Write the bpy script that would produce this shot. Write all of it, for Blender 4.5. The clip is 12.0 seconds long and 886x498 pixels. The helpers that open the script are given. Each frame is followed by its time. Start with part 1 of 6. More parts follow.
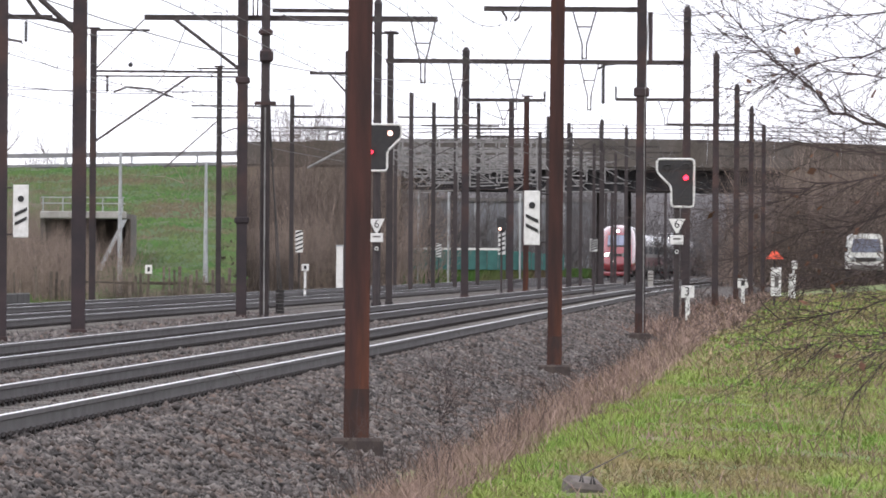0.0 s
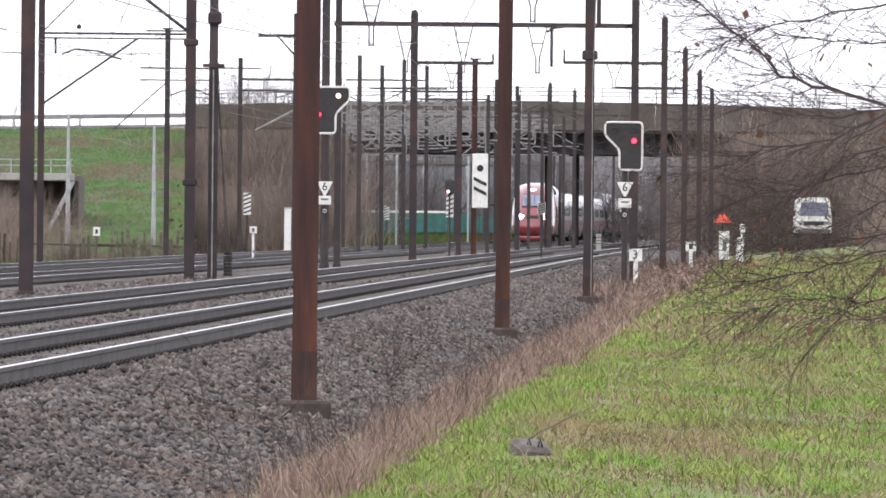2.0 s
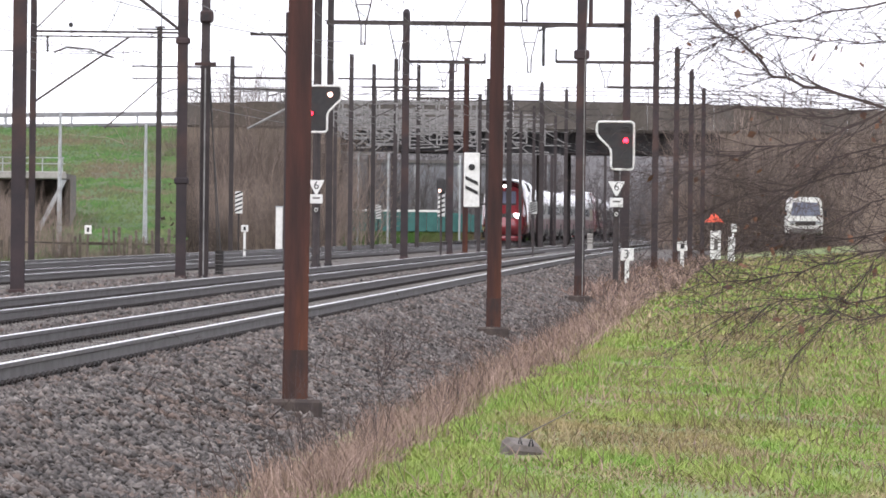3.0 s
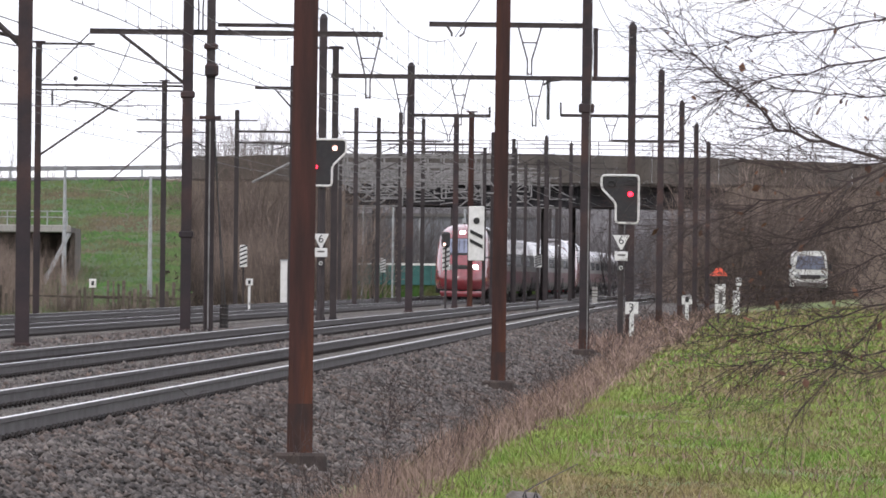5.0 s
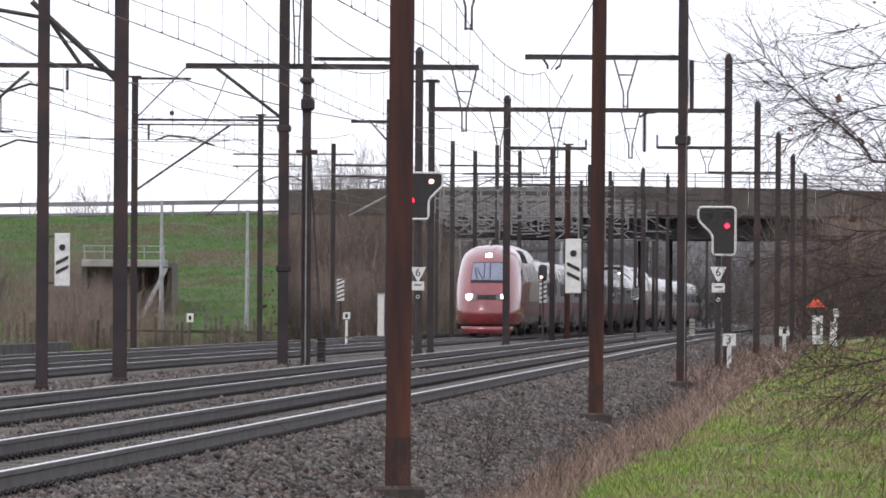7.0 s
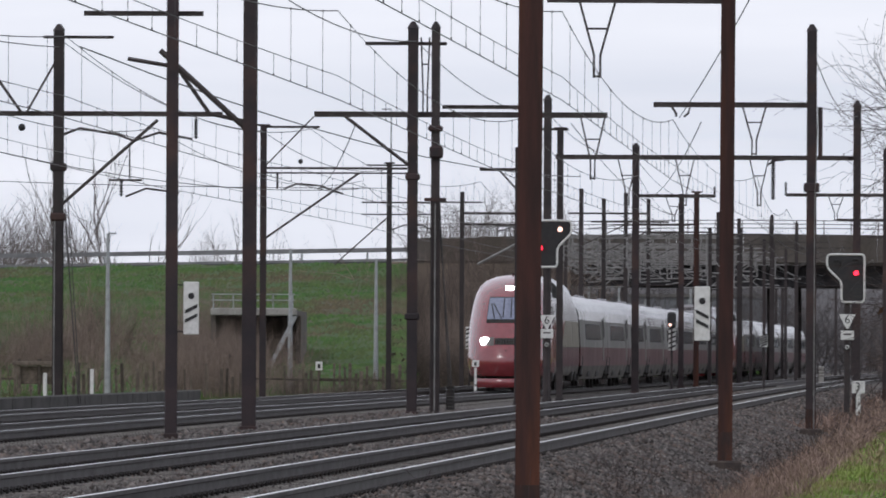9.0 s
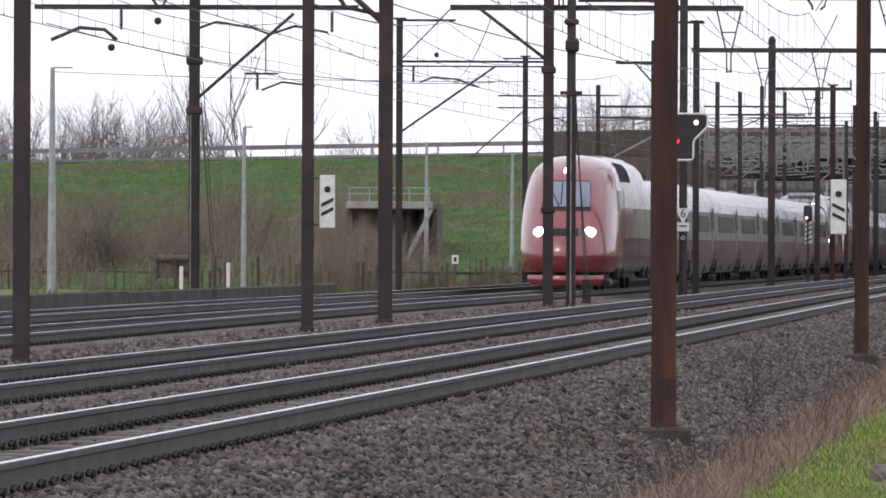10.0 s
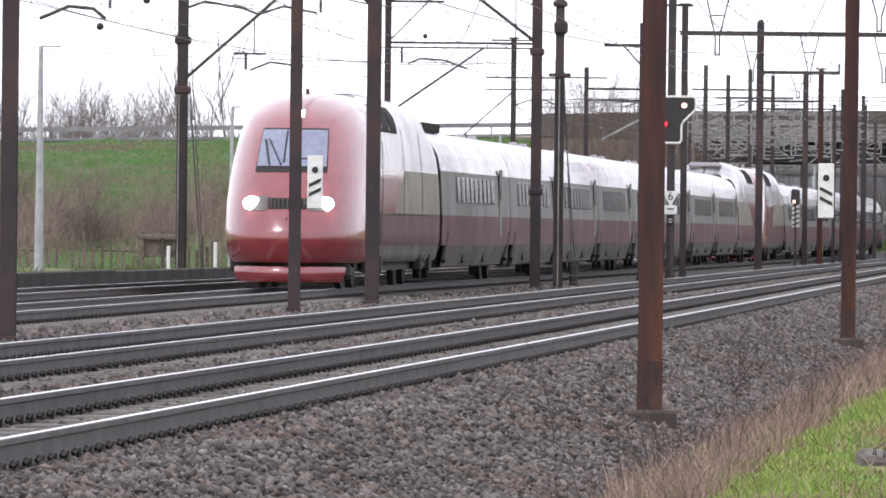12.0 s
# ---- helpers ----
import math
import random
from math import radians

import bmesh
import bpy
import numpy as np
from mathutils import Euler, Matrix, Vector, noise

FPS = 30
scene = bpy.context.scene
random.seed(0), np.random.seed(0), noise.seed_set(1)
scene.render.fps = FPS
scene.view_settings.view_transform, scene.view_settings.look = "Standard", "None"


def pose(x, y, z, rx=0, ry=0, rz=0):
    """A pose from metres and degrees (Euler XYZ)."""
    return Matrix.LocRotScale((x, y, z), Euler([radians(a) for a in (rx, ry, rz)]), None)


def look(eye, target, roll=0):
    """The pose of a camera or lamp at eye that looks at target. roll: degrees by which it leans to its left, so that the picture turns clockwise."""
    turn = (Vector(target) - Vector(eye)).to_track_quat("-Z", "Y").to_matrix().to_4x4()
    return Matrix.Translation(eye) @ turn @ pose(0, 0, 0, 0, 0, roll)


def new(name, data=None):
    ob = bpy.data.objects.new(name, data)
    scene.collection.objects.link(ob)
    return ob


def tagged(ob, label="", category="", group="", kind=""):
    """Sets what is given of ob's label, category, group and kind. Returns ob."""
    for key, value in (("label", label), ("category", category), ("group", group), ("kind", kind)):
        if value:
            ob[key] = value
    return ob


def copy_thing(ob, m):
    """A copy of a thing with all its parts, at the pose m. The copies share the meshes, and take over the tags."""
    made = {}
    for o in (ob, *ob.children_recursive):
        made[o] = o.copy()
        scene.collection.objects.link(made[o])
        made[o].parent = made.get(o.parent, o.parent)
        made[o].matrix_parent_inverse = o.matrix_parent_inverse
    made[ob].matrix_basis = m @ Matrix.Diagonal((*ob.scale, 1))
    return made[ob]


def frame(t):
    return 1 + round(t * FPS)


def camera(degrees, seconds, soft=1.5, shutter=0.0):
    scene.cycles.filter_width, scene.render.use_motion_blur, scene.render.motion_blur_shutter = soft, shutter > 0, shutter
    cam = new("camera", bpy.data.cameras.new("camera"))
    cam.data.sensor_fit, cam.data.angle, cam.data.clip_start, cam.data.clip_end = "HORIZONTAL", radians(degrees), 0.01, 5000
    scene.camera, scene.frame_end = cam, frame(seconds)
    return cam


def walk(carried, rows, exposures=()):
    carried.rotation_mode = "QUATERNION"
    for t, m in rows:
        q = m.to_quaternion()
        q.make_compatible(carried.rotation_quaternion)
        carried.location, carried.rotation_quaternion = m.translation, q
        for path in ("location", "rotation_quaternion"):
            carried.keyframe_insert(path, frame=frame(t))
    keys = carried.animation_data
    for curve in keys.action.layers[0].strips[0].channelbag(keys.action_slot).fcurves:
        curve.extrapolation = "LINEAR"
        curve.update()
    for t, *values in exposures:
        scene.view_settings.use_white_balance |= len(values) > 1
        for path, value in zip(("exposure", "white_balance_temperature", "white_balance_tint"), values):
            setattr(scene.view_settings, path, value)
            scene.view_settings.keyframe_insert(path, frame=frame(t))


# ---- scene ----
# ---- camera: a long lens, panned by hand from one spot beside the line ----
cam = camera(5.61, 12.0, soft=1.7, shutter=0.12)
EYE = (0.0, 0.0, 1.2)
PAN = [  # seconds, pitch, roll, yaw in degrees
    (0, 0.0716, 0.401, 0.0004), (0.5, 0.1068, 0.278, 0.3540), (1, 0.0609, 0.449, -0.2138), (1.5, -0.0747, 0.499, -0.4331),
    (2, -0.1616, 0.522, -0.3308), (2.5, -0.2584, 0.615, -0.3537), (3, -0.1672, 0.657, -0.3852), (3.5, 0.1201, 0.596, -0.4182),
    (3.7, 0.2136, 0.635, -0.4380), (5.3, 0.1361, 0.681, -0.2950), (5.5, 0.0484, 0.686, -0.2419), (6, 0.0566, 0.531, -0.0526),
    (6.5, 0.2045, 0.422, 0.1170), (7, 0.3756, 0.367, 0.2645), (8.8, 0.7256, 0.236, 0.7968), (9, 0.6748, 0.270, 1.0820),
    (9.5, 0.2482, 0.205, 1.6722), (10, -0.0048, 0.237, 1.9415), (10.5, -0.0585, 0.521, 1.7458), (11, -0.1578, 0.606, 1.6817),
    (11.5, -0.2109, 0.735, 1.6808), (12, -0.1229, 0.624, 1.8597)]
walk(cam, [(t, pose(*EYE, 90 + p, 0, y) @ pose(0, 0, 0, 0, 0, r)) for t, p, r, y in PAN],
     exposures=[(0, 0.61, 6350, 17), (1.5, 0.65, 6350, 17), (2.5, 0.95, 6350, 17), (3.5, 0.8, 6350, 17), (5.5, 0.38, 6350, 17), (6.0, 0.52, 6330, 17), (6.5, 0.48, 6300, 17),
                (7.2, 0.12, 6300, 16), (8.8, -0.37, 6150, 15), (9.5, -0.32, 6150, 15), (10.0, 0.1, 6300, 16), (10.5, 0.35, 6300, 16), (12, 0.72, 6300, 17)])

# ---- light: bright overcast winter sky ----
world = bpy.data.worlds.new("overcast_sky")
scene.world = world
world.use_nodes = True
wn, wl = world.node_tree.nodes, world.node_tree.links
wn.clear()
w_out, w_bg = wn.new("ShaderNodeOutputWorld"), wn.new("ShaderNodeBackground")
w_sky = wn.new("ShaderNodeTexSky")
w_sky.sky_type, w_sky.sun_disc = "NISHITA", False
w_sky.sun_elevation, w_sky.sun_rotation = radians(32), radians(215)
w_sky.air_density, w_sky.dust_density = 1.0, 3.0
w_coord, w_noise, w_ramp, w_mix = (wn.new(n) for n in ("ShaderNodeTexCoord", "ShaderNodeTexNoise", "ShaderNodeValToRGB", "ShaderNodeMixRGB"))
w_map = wn.new("ShaderNodeMapping")
w_map.inputs["Scale"].default_value = (6, 6, 60)
w_noise.inputs["Scale"].default_value, w_noise.inputs["Detail"].default_value = 1.0, 5
w_ramp.color_ramp.elements[0].color, w_ramp.color_ramp.elements[1].color = (9.3, 9.7, 10.2, 1), (11.4, 11.6, 11.8, 1)
w_ramp.color_ramp.elements[0].position, w_ramp.color_ramp.elements[1].position = 0.38, 0.6
w_mix.inputs[0].default_value = 0.85
wl.new(w_coord.outputs["Generated"], w_map.inputs["Vector"])
wl.new(w_map.outputs["Vector"], w_noise.inputs["Vector"])
wl.new(w_noise.outputs["Fac"], w_ramp.inputs["Fac"])
wl.new(w_sky.outputs["Color"], w_mix.inputs[1])
wl.new(w_ramp.outputs["Color"], w_mix.inputs[2])
wl.new(w_mix.outputs["Color"], w_bg.inputs["Color"])
w_bg.inputs["Strength"].default_value = 0.115
wl.new(w_bg.outputs["Background"], w_out.inputs["Surface"])
sun = new("sun", bpy.data.lights.new("sun", "SUN"))
sun.data.energy, sun.data.angle, sun.data.color = 0.6, radians(14), (1.0, 0.96, 0.9)
sun.matrix_world = look((-30, -60, 50), (0, 0, 0))


# ---- materials ----
def material(name, base, vary=None, rough=0.8, metal=0.0, scale=8.0, fine=60.0, bump=0.25, dist=0.01, stretch=(1, 1, 1), island=0.0,
             spec=0.4, streak=None, obj=0.0, tone=0.84):
    """Two-scale noise between base and vary, with bump; streak: a third colour in patches; island/obj: brightness spread per piece."""
    m = bpy.data.materials.new(name)
    m.use_nodes = True
    n, l = m.node_tree.nodes, m.node_tree.links
    b = n["Principled BSDF"]
    b.inputs["Metallic"].default_value = metal
    b.inputs["Specular IOR Level"].default_value = spec
    vary = vary or tuple(c * 0.7 for c in base)
    streak = streak and tuple(c * tone for c in streak)
    base, vary = tuple(c * tone for c in base), tuple(c * tone for c in vary)
    co, mp = n.new("ShaderNodeTexCoord"), n.new("ShaderNodeMapping")
    mp.inputs["Scale"].default_value = stretch
    l.new(co.outputs["Object"], mp.inputs["Vector"])
    n1, n2 = n.new("ShaderNodeTexNoise"), n.new("ShaderNodeTexNoise")
    n1.inputs["Scale"].default_value, n1.inputs["Detail"].default_value = scale, 6
    n2.inputs["Scale"].default_value, n2.inputs["Detail"].default_value = fine, 3
    for q in (n1, n2):
        l.new(mp.outputs["Vector"], q.inputs["Vector"])
    r1 = n.new("ShaderNodeValToRGB")
    r1.color_ramp.elements[0].position, r1.color_ramp.elements[1].position = 0.35, 0.65
    r1.color_ramp.elements[0].color, r1.color_ramp.elements[1].color = (*base, 1), (*vary, 1)
    l.new(n1.outputs["Fac"], r1.inputs["Fac"])
    col = r1.outputs["Color"]
    if streak:
        n3, r3, mx = n.new("ShaderNodeTexNoise"), n.new("ShaderNodeValToRGB"), n.new("ShaderNodeMixRGB")
        n3.inputs["Scale"].default_value, n3.inputs["Detail"].default_value = scale * 0.37, 4
        r3.color_ramp.elements[0].position, r3.color_ramp.elements[1].position = 0.5, 0.64
        l.new(mp.outputs["Vector"], n3.inputs["Vector"])
        l.new(n3.outputs["Fac"], r3.inputs["Fac"])
        l.new(r3.outputs["Color"], mx.inputs[0])
        l.new(col, mx.inputs[1])
        mx.inputs[2].default_value = (*streak, 1)
        col = mx.outputs["Color"]
    hs = n.new("ShaderNodeHueSaturation")
    ad = n.new("ShaderNodeMath")
    ad.operation, ad.inputs[1].default_value, ad.inputs[2].default_value = "MULTIPLY_ADD", 0.5, 0.75
    l.new(n2.outputs["Fac"], ad.inputs[0])
    val = ad.outputs[0]
    for amount, node, out in ((island, "ShaderNodeNewGeometry", "Random Per Island"), (obj, "ShaderNodeObjectInfo", "Random")):
        if amount:
            g, a2 = n.new(node), n.new("ShaderNodeMath")
            a2.operation = "MULTIPLY_ADD"
            a2.inputs[1].default_value, a2.inputs[2].default_value = 2 * amount, 1 - amount
            l.new(g.outputs[out], a2.inputs[0])
            mu = n.new("ShaderNodeMath")
            mu.operation = "MULTIPLY"
            l.new(val, mu.inputs[0])
            l.new(a2.outputs[0], mu.inputs[1])
            val = mu.outputs[0]
    l.new(val, hs.inputs["Value"])
    l.new(col, hs.inputs["Color"])
    l.new(hs.outputs["Color"], b.inputs["Base Color"])
    rr = n.new("ShaderNodeMath")
    rr.operation, rr.inputs[1].default_value, rr.inputs[2].default_value = "MULTIPLY_ADD", 0.2, rough - 0.1
    l.new(n1.outputs["Fac"], rr.inputs[0])
    l.new(rr.outputs[0], b.inputs["Roughness"])
    if bump:
        bp = n.new("ShaderNodeBump")
        bp.inputs["Strength"].default_value, bp.inputs["Distance"].default_value = bump, dist
        l.new(n2.outputs["Fac"], bp.inputs["Height"])
        l.new(bp.outputs["Normal"], b.inputs["Normal"])
    return m


def glow(name, colour, strength):
    m = bpy.data.materials.new(name)
    m.use_nodes = True
    b = m.node_tree.nodes["Principled BSDF"]
    b.inputs["Base Color"].default_value = (*colour, 1)
    b.inputs["Emission Color"].default_value, b.inputs["Emission Strength"].default_value = (*colour, 1), strength
    return m


BALLAST = material("ballast", (0.13, 0.115, 0.106), (0.07, 0.062, 0.057), 0.95, scale=1.3, fine=26, bump=1.0, dist=0.05, streak=(0.12, 0.095, 0.078))
STONES = material("ballast_stone", (0.158, 0.14, 0.128), (0.062, 0.055, 0.052), 0.9, scale=3, fine=40, island=0.7, streak=(0.115, 0.085, 0.07))
SOIL = material("soil_and_turf", (0.11, 0.175, 0.036), (0.15, 0.165, 0.055), 0.95, scale=1.1, fine=30, bump=0.6, dist=0.03, stretch=(1, 0.16, 1), streak=(0.18, 0.145, 0.075))
EARTH = material("weedy_earth", (0.17, 0.13, 0.092), (0.11, 0.087, 0.064), 0.95, scale=1.5, fine=20, bump=1.0, dist=0.06)
TURF = material("embankment_turf", (0.036, 0.1, 0.015), (0.074, 0.1, 0.03), 0.95, scale=0.9, fine=6, bump=1.0, dist=0.3, stretch=(1, 0.07, 0.5), streak=(0.085, 0.068, 0.036))
TUFT = material("embankment_tuft", (0.038, 0.112, 0.015), (0.08, 0.115, 0.032), 0.85, scale=0.25, fine=2, bump=0, island=0.28, streak=(0.1, 0.082, 0.045))
BLADE = material("grass_blade", (0.13, 0.23, 0.032), (0.22, 0.27, 0.066), 0.7, scale=1.3, fine=4, bump=0, island=0.3, stretch=(1, 0.16, 1), streak=(0.23, 0.185, 0.085), tone=0.97)
STRAW = material("straw_grass", (0.25, 0.2, 0.11), (0.15, 0.115, 0.06), 0.8, scale=1.3, fine=5, bump=0, island=0.35, stretch=(1, 0.16, 1), tone=0.97)
DRYWEED = material("dry_weed", (0.32, 0.228, 0.185), (0.16, 0.105, 0.088), 0.9, scale=2, fine=9, bump=0, island=0.45)
RAILSIDE = material("rail_steel_side", (0.078, 0.07, 0.068), (0.06, 0.052, 0.05), 0.7, 0.2, scale=2, fine=40, bump=0.2)
RAILTOP = material("polished_rail_head", (0.95, 0.95, 0.95), (0.85, 0.85, 0.85), 0.62, 1.0, scale=1.2, fine=6, bump=0)
SLEEPER = material("concrete_sleeper", (0.17, 0.155, 0.14), (0.1, 0.09, 0.08), 0.9, scale=4, fine=50, obj=0.25)
CLIP = material("rail_fastener", (0.03, 0.027, 0.026), (0.05, 0.04, 0.035), 0.6, 0.4, bump=0)
RUST = material("rusty_mast_paint", (0.058, 0.019, 0.0135), (0.03, 0.0135, 0.0115), 0.75, 0.1, scale=2.2, fine=24, bump=0.3, stretch=(5, 5, 0.45), streak=(0.088, 0.029, 0.0145), obj=0.2)
DARKFOOT = material("dark_mast_foot", (0.026, 0.013, 0.011), (0.05, 0.02, 0.014), 0.7, 0.05, scale=4, fine=30, bump=0.4, stretch=(4, 4, 1), streak=(0.075, 0.026, 0.014))
DARKMAST = material("dark_mast_paint", (0.04, 0.026, 0.028), (0.022, 0.018, 0.021), 0.65, 0.1, scale=2, fine=22, bump=0.25, streak=(0.066, 0.034, 0.028), obj=0.2)
GREYMAST = material("grey_brown_mast", (0.055, 0.043, 0.043), (0.034, 0.029, 0.03), 0.7, 0.2, scale=2, fine=22, obj=0.2)
BEAM = material("weathered_beam_steel", (0.09, 0.078, 0.075), (0.06, 0.05, 0.048), 0.6, 0.4, scale=3, fine=30, bump=0.1)
GALV = material("galvanised_steel", (0.42, 0.44, 0.45), (0.32, 0.33, 0.34), 0.5, 0.5, scale=4, fine=30, bump=0.05)
GALVDARK = material("weathered_galvanised_steel", (0.3, 0.292, 0.288), (0.17, 0.165, 0.16), 0.6, 0.2, scale=4, fine=30, bump=0.05)
WIRE = material("copper_wire_patina", (0.1, 0.095, 0.095), (0.07, 0.066, 0.066), 0.6, 0.5, bump=0)
CONCRETE = material("weathered_concrete", (0.125, 0.112, 0.1), (0.078, 0.07, 0.062), 0.9, scale=0.5, fine=7, bump=0.3, dist=0.03, stretch=(1, 1, 0.4), streak=(0.085, 0.072, 0.058))
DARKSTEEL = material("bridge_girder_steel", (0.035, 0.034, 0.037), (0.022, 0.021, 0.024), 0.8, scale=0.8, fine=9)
PLINTH = material("plinth_concrete", (0.1, 0.078, 0.066), (0.05, 0.04, 0.036), 0.9, scale=5, fine=40)
MARKERSTONE = material("marker_stone_concrete", (0.17, 0.15, 0.135), (0.1, 0.085, 0.075), 0.9, scale=9, fine=50, bump=0.5)
WHITE = material("white_enamel", (0.78, 0.78, 0.76), (0.66, 0.66, 0.63), 0.5, scale=5, fine=30, bump=0.05)
BLACK = material("black_paint", (0.014, 0.014, 0.015), (0.025, 0.024, 0.024), 0.6, bump=0)
SIGNALBLACK = material("signal_backplate", (0.022, 0.022, 0.024), (0.035, 0.034, 0.034), 0.7, bump=0.1)
T_RED = material("train_red_paint", (0.25, 0.038, 0.046), (0.215, 0.033, 0.04), 0.2, 0.0, scale=0.7, fine=5, bump=0.0, spec=0.85)
T_DARKRED = material("train_dark_red_band", (0.12, 0.045, 0.048), (0.094, 0.04, 0.042), 0.55, scale=0.6, fine=6, bump=0.02, spec=0.14)
T_SILVER = material("train_silver_roof", (0.44, 0.42, 0.43), (0.36, 0.345, 0.35), 0.24, 0.92, scale=0.35, fine=2, bump=0)
T_GREY = material("train_grey_band", (0.155, 0.146, 0.138), (0.122, 0.116, 0.11), 0.5, 0.1, scale=0.6, fine=5, bump=0.02, spec=0.2)
T_BEIGE = material("train_beige_grey_panel", (0.2, 0.172, 0.128), (0.165, 0.143, 0.108), 0.5, 0.0, scale=0.6, fine=6, bump=0.02, spec=0.18)
T_SKIRT = material("train_dusty_skirt", (0.15, 0.137, 0.122), (0.105, 0.096, 0.087), 0.7, 0.0, scale=1.2, fine=8, spec=0.12)
T_BOGIE = material("bogie_black", (0.022, 0.02, 0.02), (0.04, 0.034, 0.03), 0.75, 0.2)
T_RED.node_tree.nodes["Principled BSDF"].inputs["Coat Weight"].default_value = 0.35
T_RED.node_tree.nodes["Principled BSDF"].inputs["Coat Roughness"].default_value = 0.08
T_GLASS = material("dark_window_glass", (0.03, 0.034, 0.042), (0.022, 0.025, 0.03), 0.2, 0.0, bump=0, spec=0.35)
T_SCREEN = material("windscreen_glass", (0.25, 0.27, 0.36), (0.2, 0.22, 0.3), 0.12, 0.35, bump=0, spec=0.8)
LAMP = glow("headlamp_glow", (1.0, 0.95, 0.9), 14)
REDLAMP = glow("red_signal_glow", (1.0, 0.02, 0.045), 4)
WHITELAMP = glow("pinkish_white_signal_glow", (1.0, 0.6, 0.48), 2.2)


# ---- mesh helpers ----
def finish(name, bm, mat, smooth=False):
    bmesh.ops.recalc_face_normals(bm, faces=bm.faces)
    me = bpy.data.meshes.new(name)
    bm.to_mesh(me)
    bm.free()
    me.materials.append(mat)
    if smooth:
        me.shade_smooth()
    return me


def part(name, bm, mat, parent, label="", smooth=False, kind=""):
    ob = new(name, finish(name, bm, mat, smooth))
    ob.parent = parent
    return tagged(ob, label=label, kind=kind)


def empty(name, x, y, z, label, category, group="", kind=""):
    ob = new(name)
    ob.matrix_world = pose(x, y, z)
    return tagged(ob, label, category, group, kind)


def raw(name, verts, faces, mat):
    me = bpy.data.meshes.new(name)
    me.from_pydata(verts, [], faces)
    me.materials.append(mat)
    return me


def box(bm, c, s, rz=0.0, ry=0.0, rx=0.0, bevel=0.0):
    m = Matrix.Translation(c) @ Euler((rx, ry, rz)).to_matrix().to_4x4() @ Matrix.Diagonal((*s, 1))
    made = bmesh.ops.create_cube(bm, size=1, matrix=m)["verts"]
    if bevel:
        bmesh.ops.bevel(bm, geom=list({e for v in made for e in v.link_edges}), offset=bevel, segments=1, affect="EDGES")
    return bm


def tube(bm, pts, r, n=6, r2=None):
    """A round bar through pts, from radius r to r2."""
    pts = [Vector(p) for p in pts]
    r2 = r if r2 is None else r2
    rings = []
    for i, p in enumerate(pts):
        d = (pts[min(i + 1, len(pts) - 1)] - pts[max(i - 1, 0)]).normalized()
        a = d.cross(Vector((0, 0, 1)) if abs(d.z) < 0.9 else Vector((1, 0, 0))).normalized()
        b = d.cross(a)
        q = r + (r2 - r) * i / max(1, len(pts) - 1)
        rings.append([bm.verts.new(p + (a * math.cos(k * math.tau / n) + b * math.sin(k * math.tau / n)) * q) for k in range(n)])
    for u, v in zip(rings, rings[1:]):
        for k in range(n):
            bm.faces.new((u[k], u[(k + 1) % n], v[(k + 1) % n], v[k]))
    bm.faces.new(rings[0][::-1])
    bm.faces.new(rings[-1])
    return bm


def prism(bm, outline, y0, y1, x=0.0, z=0.0):
    """An outline in x, z pushed from y0 to y1."""
    a = [bm.verts.new((x + p, y0, z + q)) for p, q in outline]
    b = [bm.verts.new((x + p, y1, z + q)) for p, q in outline]
    n = len(a)
    for k in range(n):
        bm.faces.new((a[k], a[(k + 1) % n], b[(k + 1) % n], b[k]))
    bm.faces.new(a[::-1])
    bm.faces.new(b)
    return bm


B = bmesh.new


# ---- alignment of the four tracks ----
def poly(y, c):
    y = y / 100
    return c[0] + c[1] * y + c[2] * y * y + c[3] * y ** 3


def line_from(c, y, end):
    if y <= end:
        return poly(y, c)
    return poly(end, c) + (poly(end, c) - poly(end - 1, c)) * (y - end)


def track_a(y):
    return line_from((-7.022, 4.463, -0.249, 0.04), y, 520)


def track_b(y):
    return track_a(y) - 3.55


def track_c(y):
    ease = lambda q: (lambda c: c * c * (3 - 2 * c))(max(0.0, min(1.0, q)))
    return line_from((-13.9927, 2.2647, 0.502, -0.0365), y, 560) - 0.21 + 0.22 * ease((y - 180) / 65) * (1 - ease((y - 430) / 130))


def track_d(y):
    return track_c(y) - 3.75


# ---- ground: one sheet to the horizon ----
def rows_y():
    ys, y = [], -60.0
    while y < 3500:
        ys.append(y)
        y += 2.0 if y < 260 else 6.0 if y < 700 else 150.0
    return ys


def sheet(name, columns, mat, ys, jag=0.0):
    """A strip of ground; columns: functions of y giving x and z."""
    verts, faces, w = [], [], len(columns)
    for j, y in enumerate(ys):
        for cx, cz in columns:
            x, z = cx(y), cz(y)
            if jag:
                z += jag * noise.noise((x * 1.7, y * 1.1, 3.1))
                x += jag * 1.5 * noise.noise((x * 0.9, y * 0.45, 9.0))
            verts.append((x, y, z))
    for j in range(len(ys) - 1):
        for i in range(w - 1):
            k = j * w + i
            faces.append((k, k + 1, k + w + 1, k + w))
    me = raw(name, verts, faces, mat)
    me.shade_smooth()
    return me


def off(f, d):
    return lambda y: f(y) + d


def level(z):
    return lambda y: z


def verge(y, d):
    """Height of the grass beside the masts, d metres to the right of track a."""
    lift = 0.9 * max(0.0, min(1.0, (y - 180) / 320))
    return -0.67 + 0.2 * max(0, min(1, (d - 3.4) / 1.6)) + lift * max(0, min(1, (d - 5) / 10)) + 0.03 * noise.noise((d * 0.8, y * 0.25, 0))


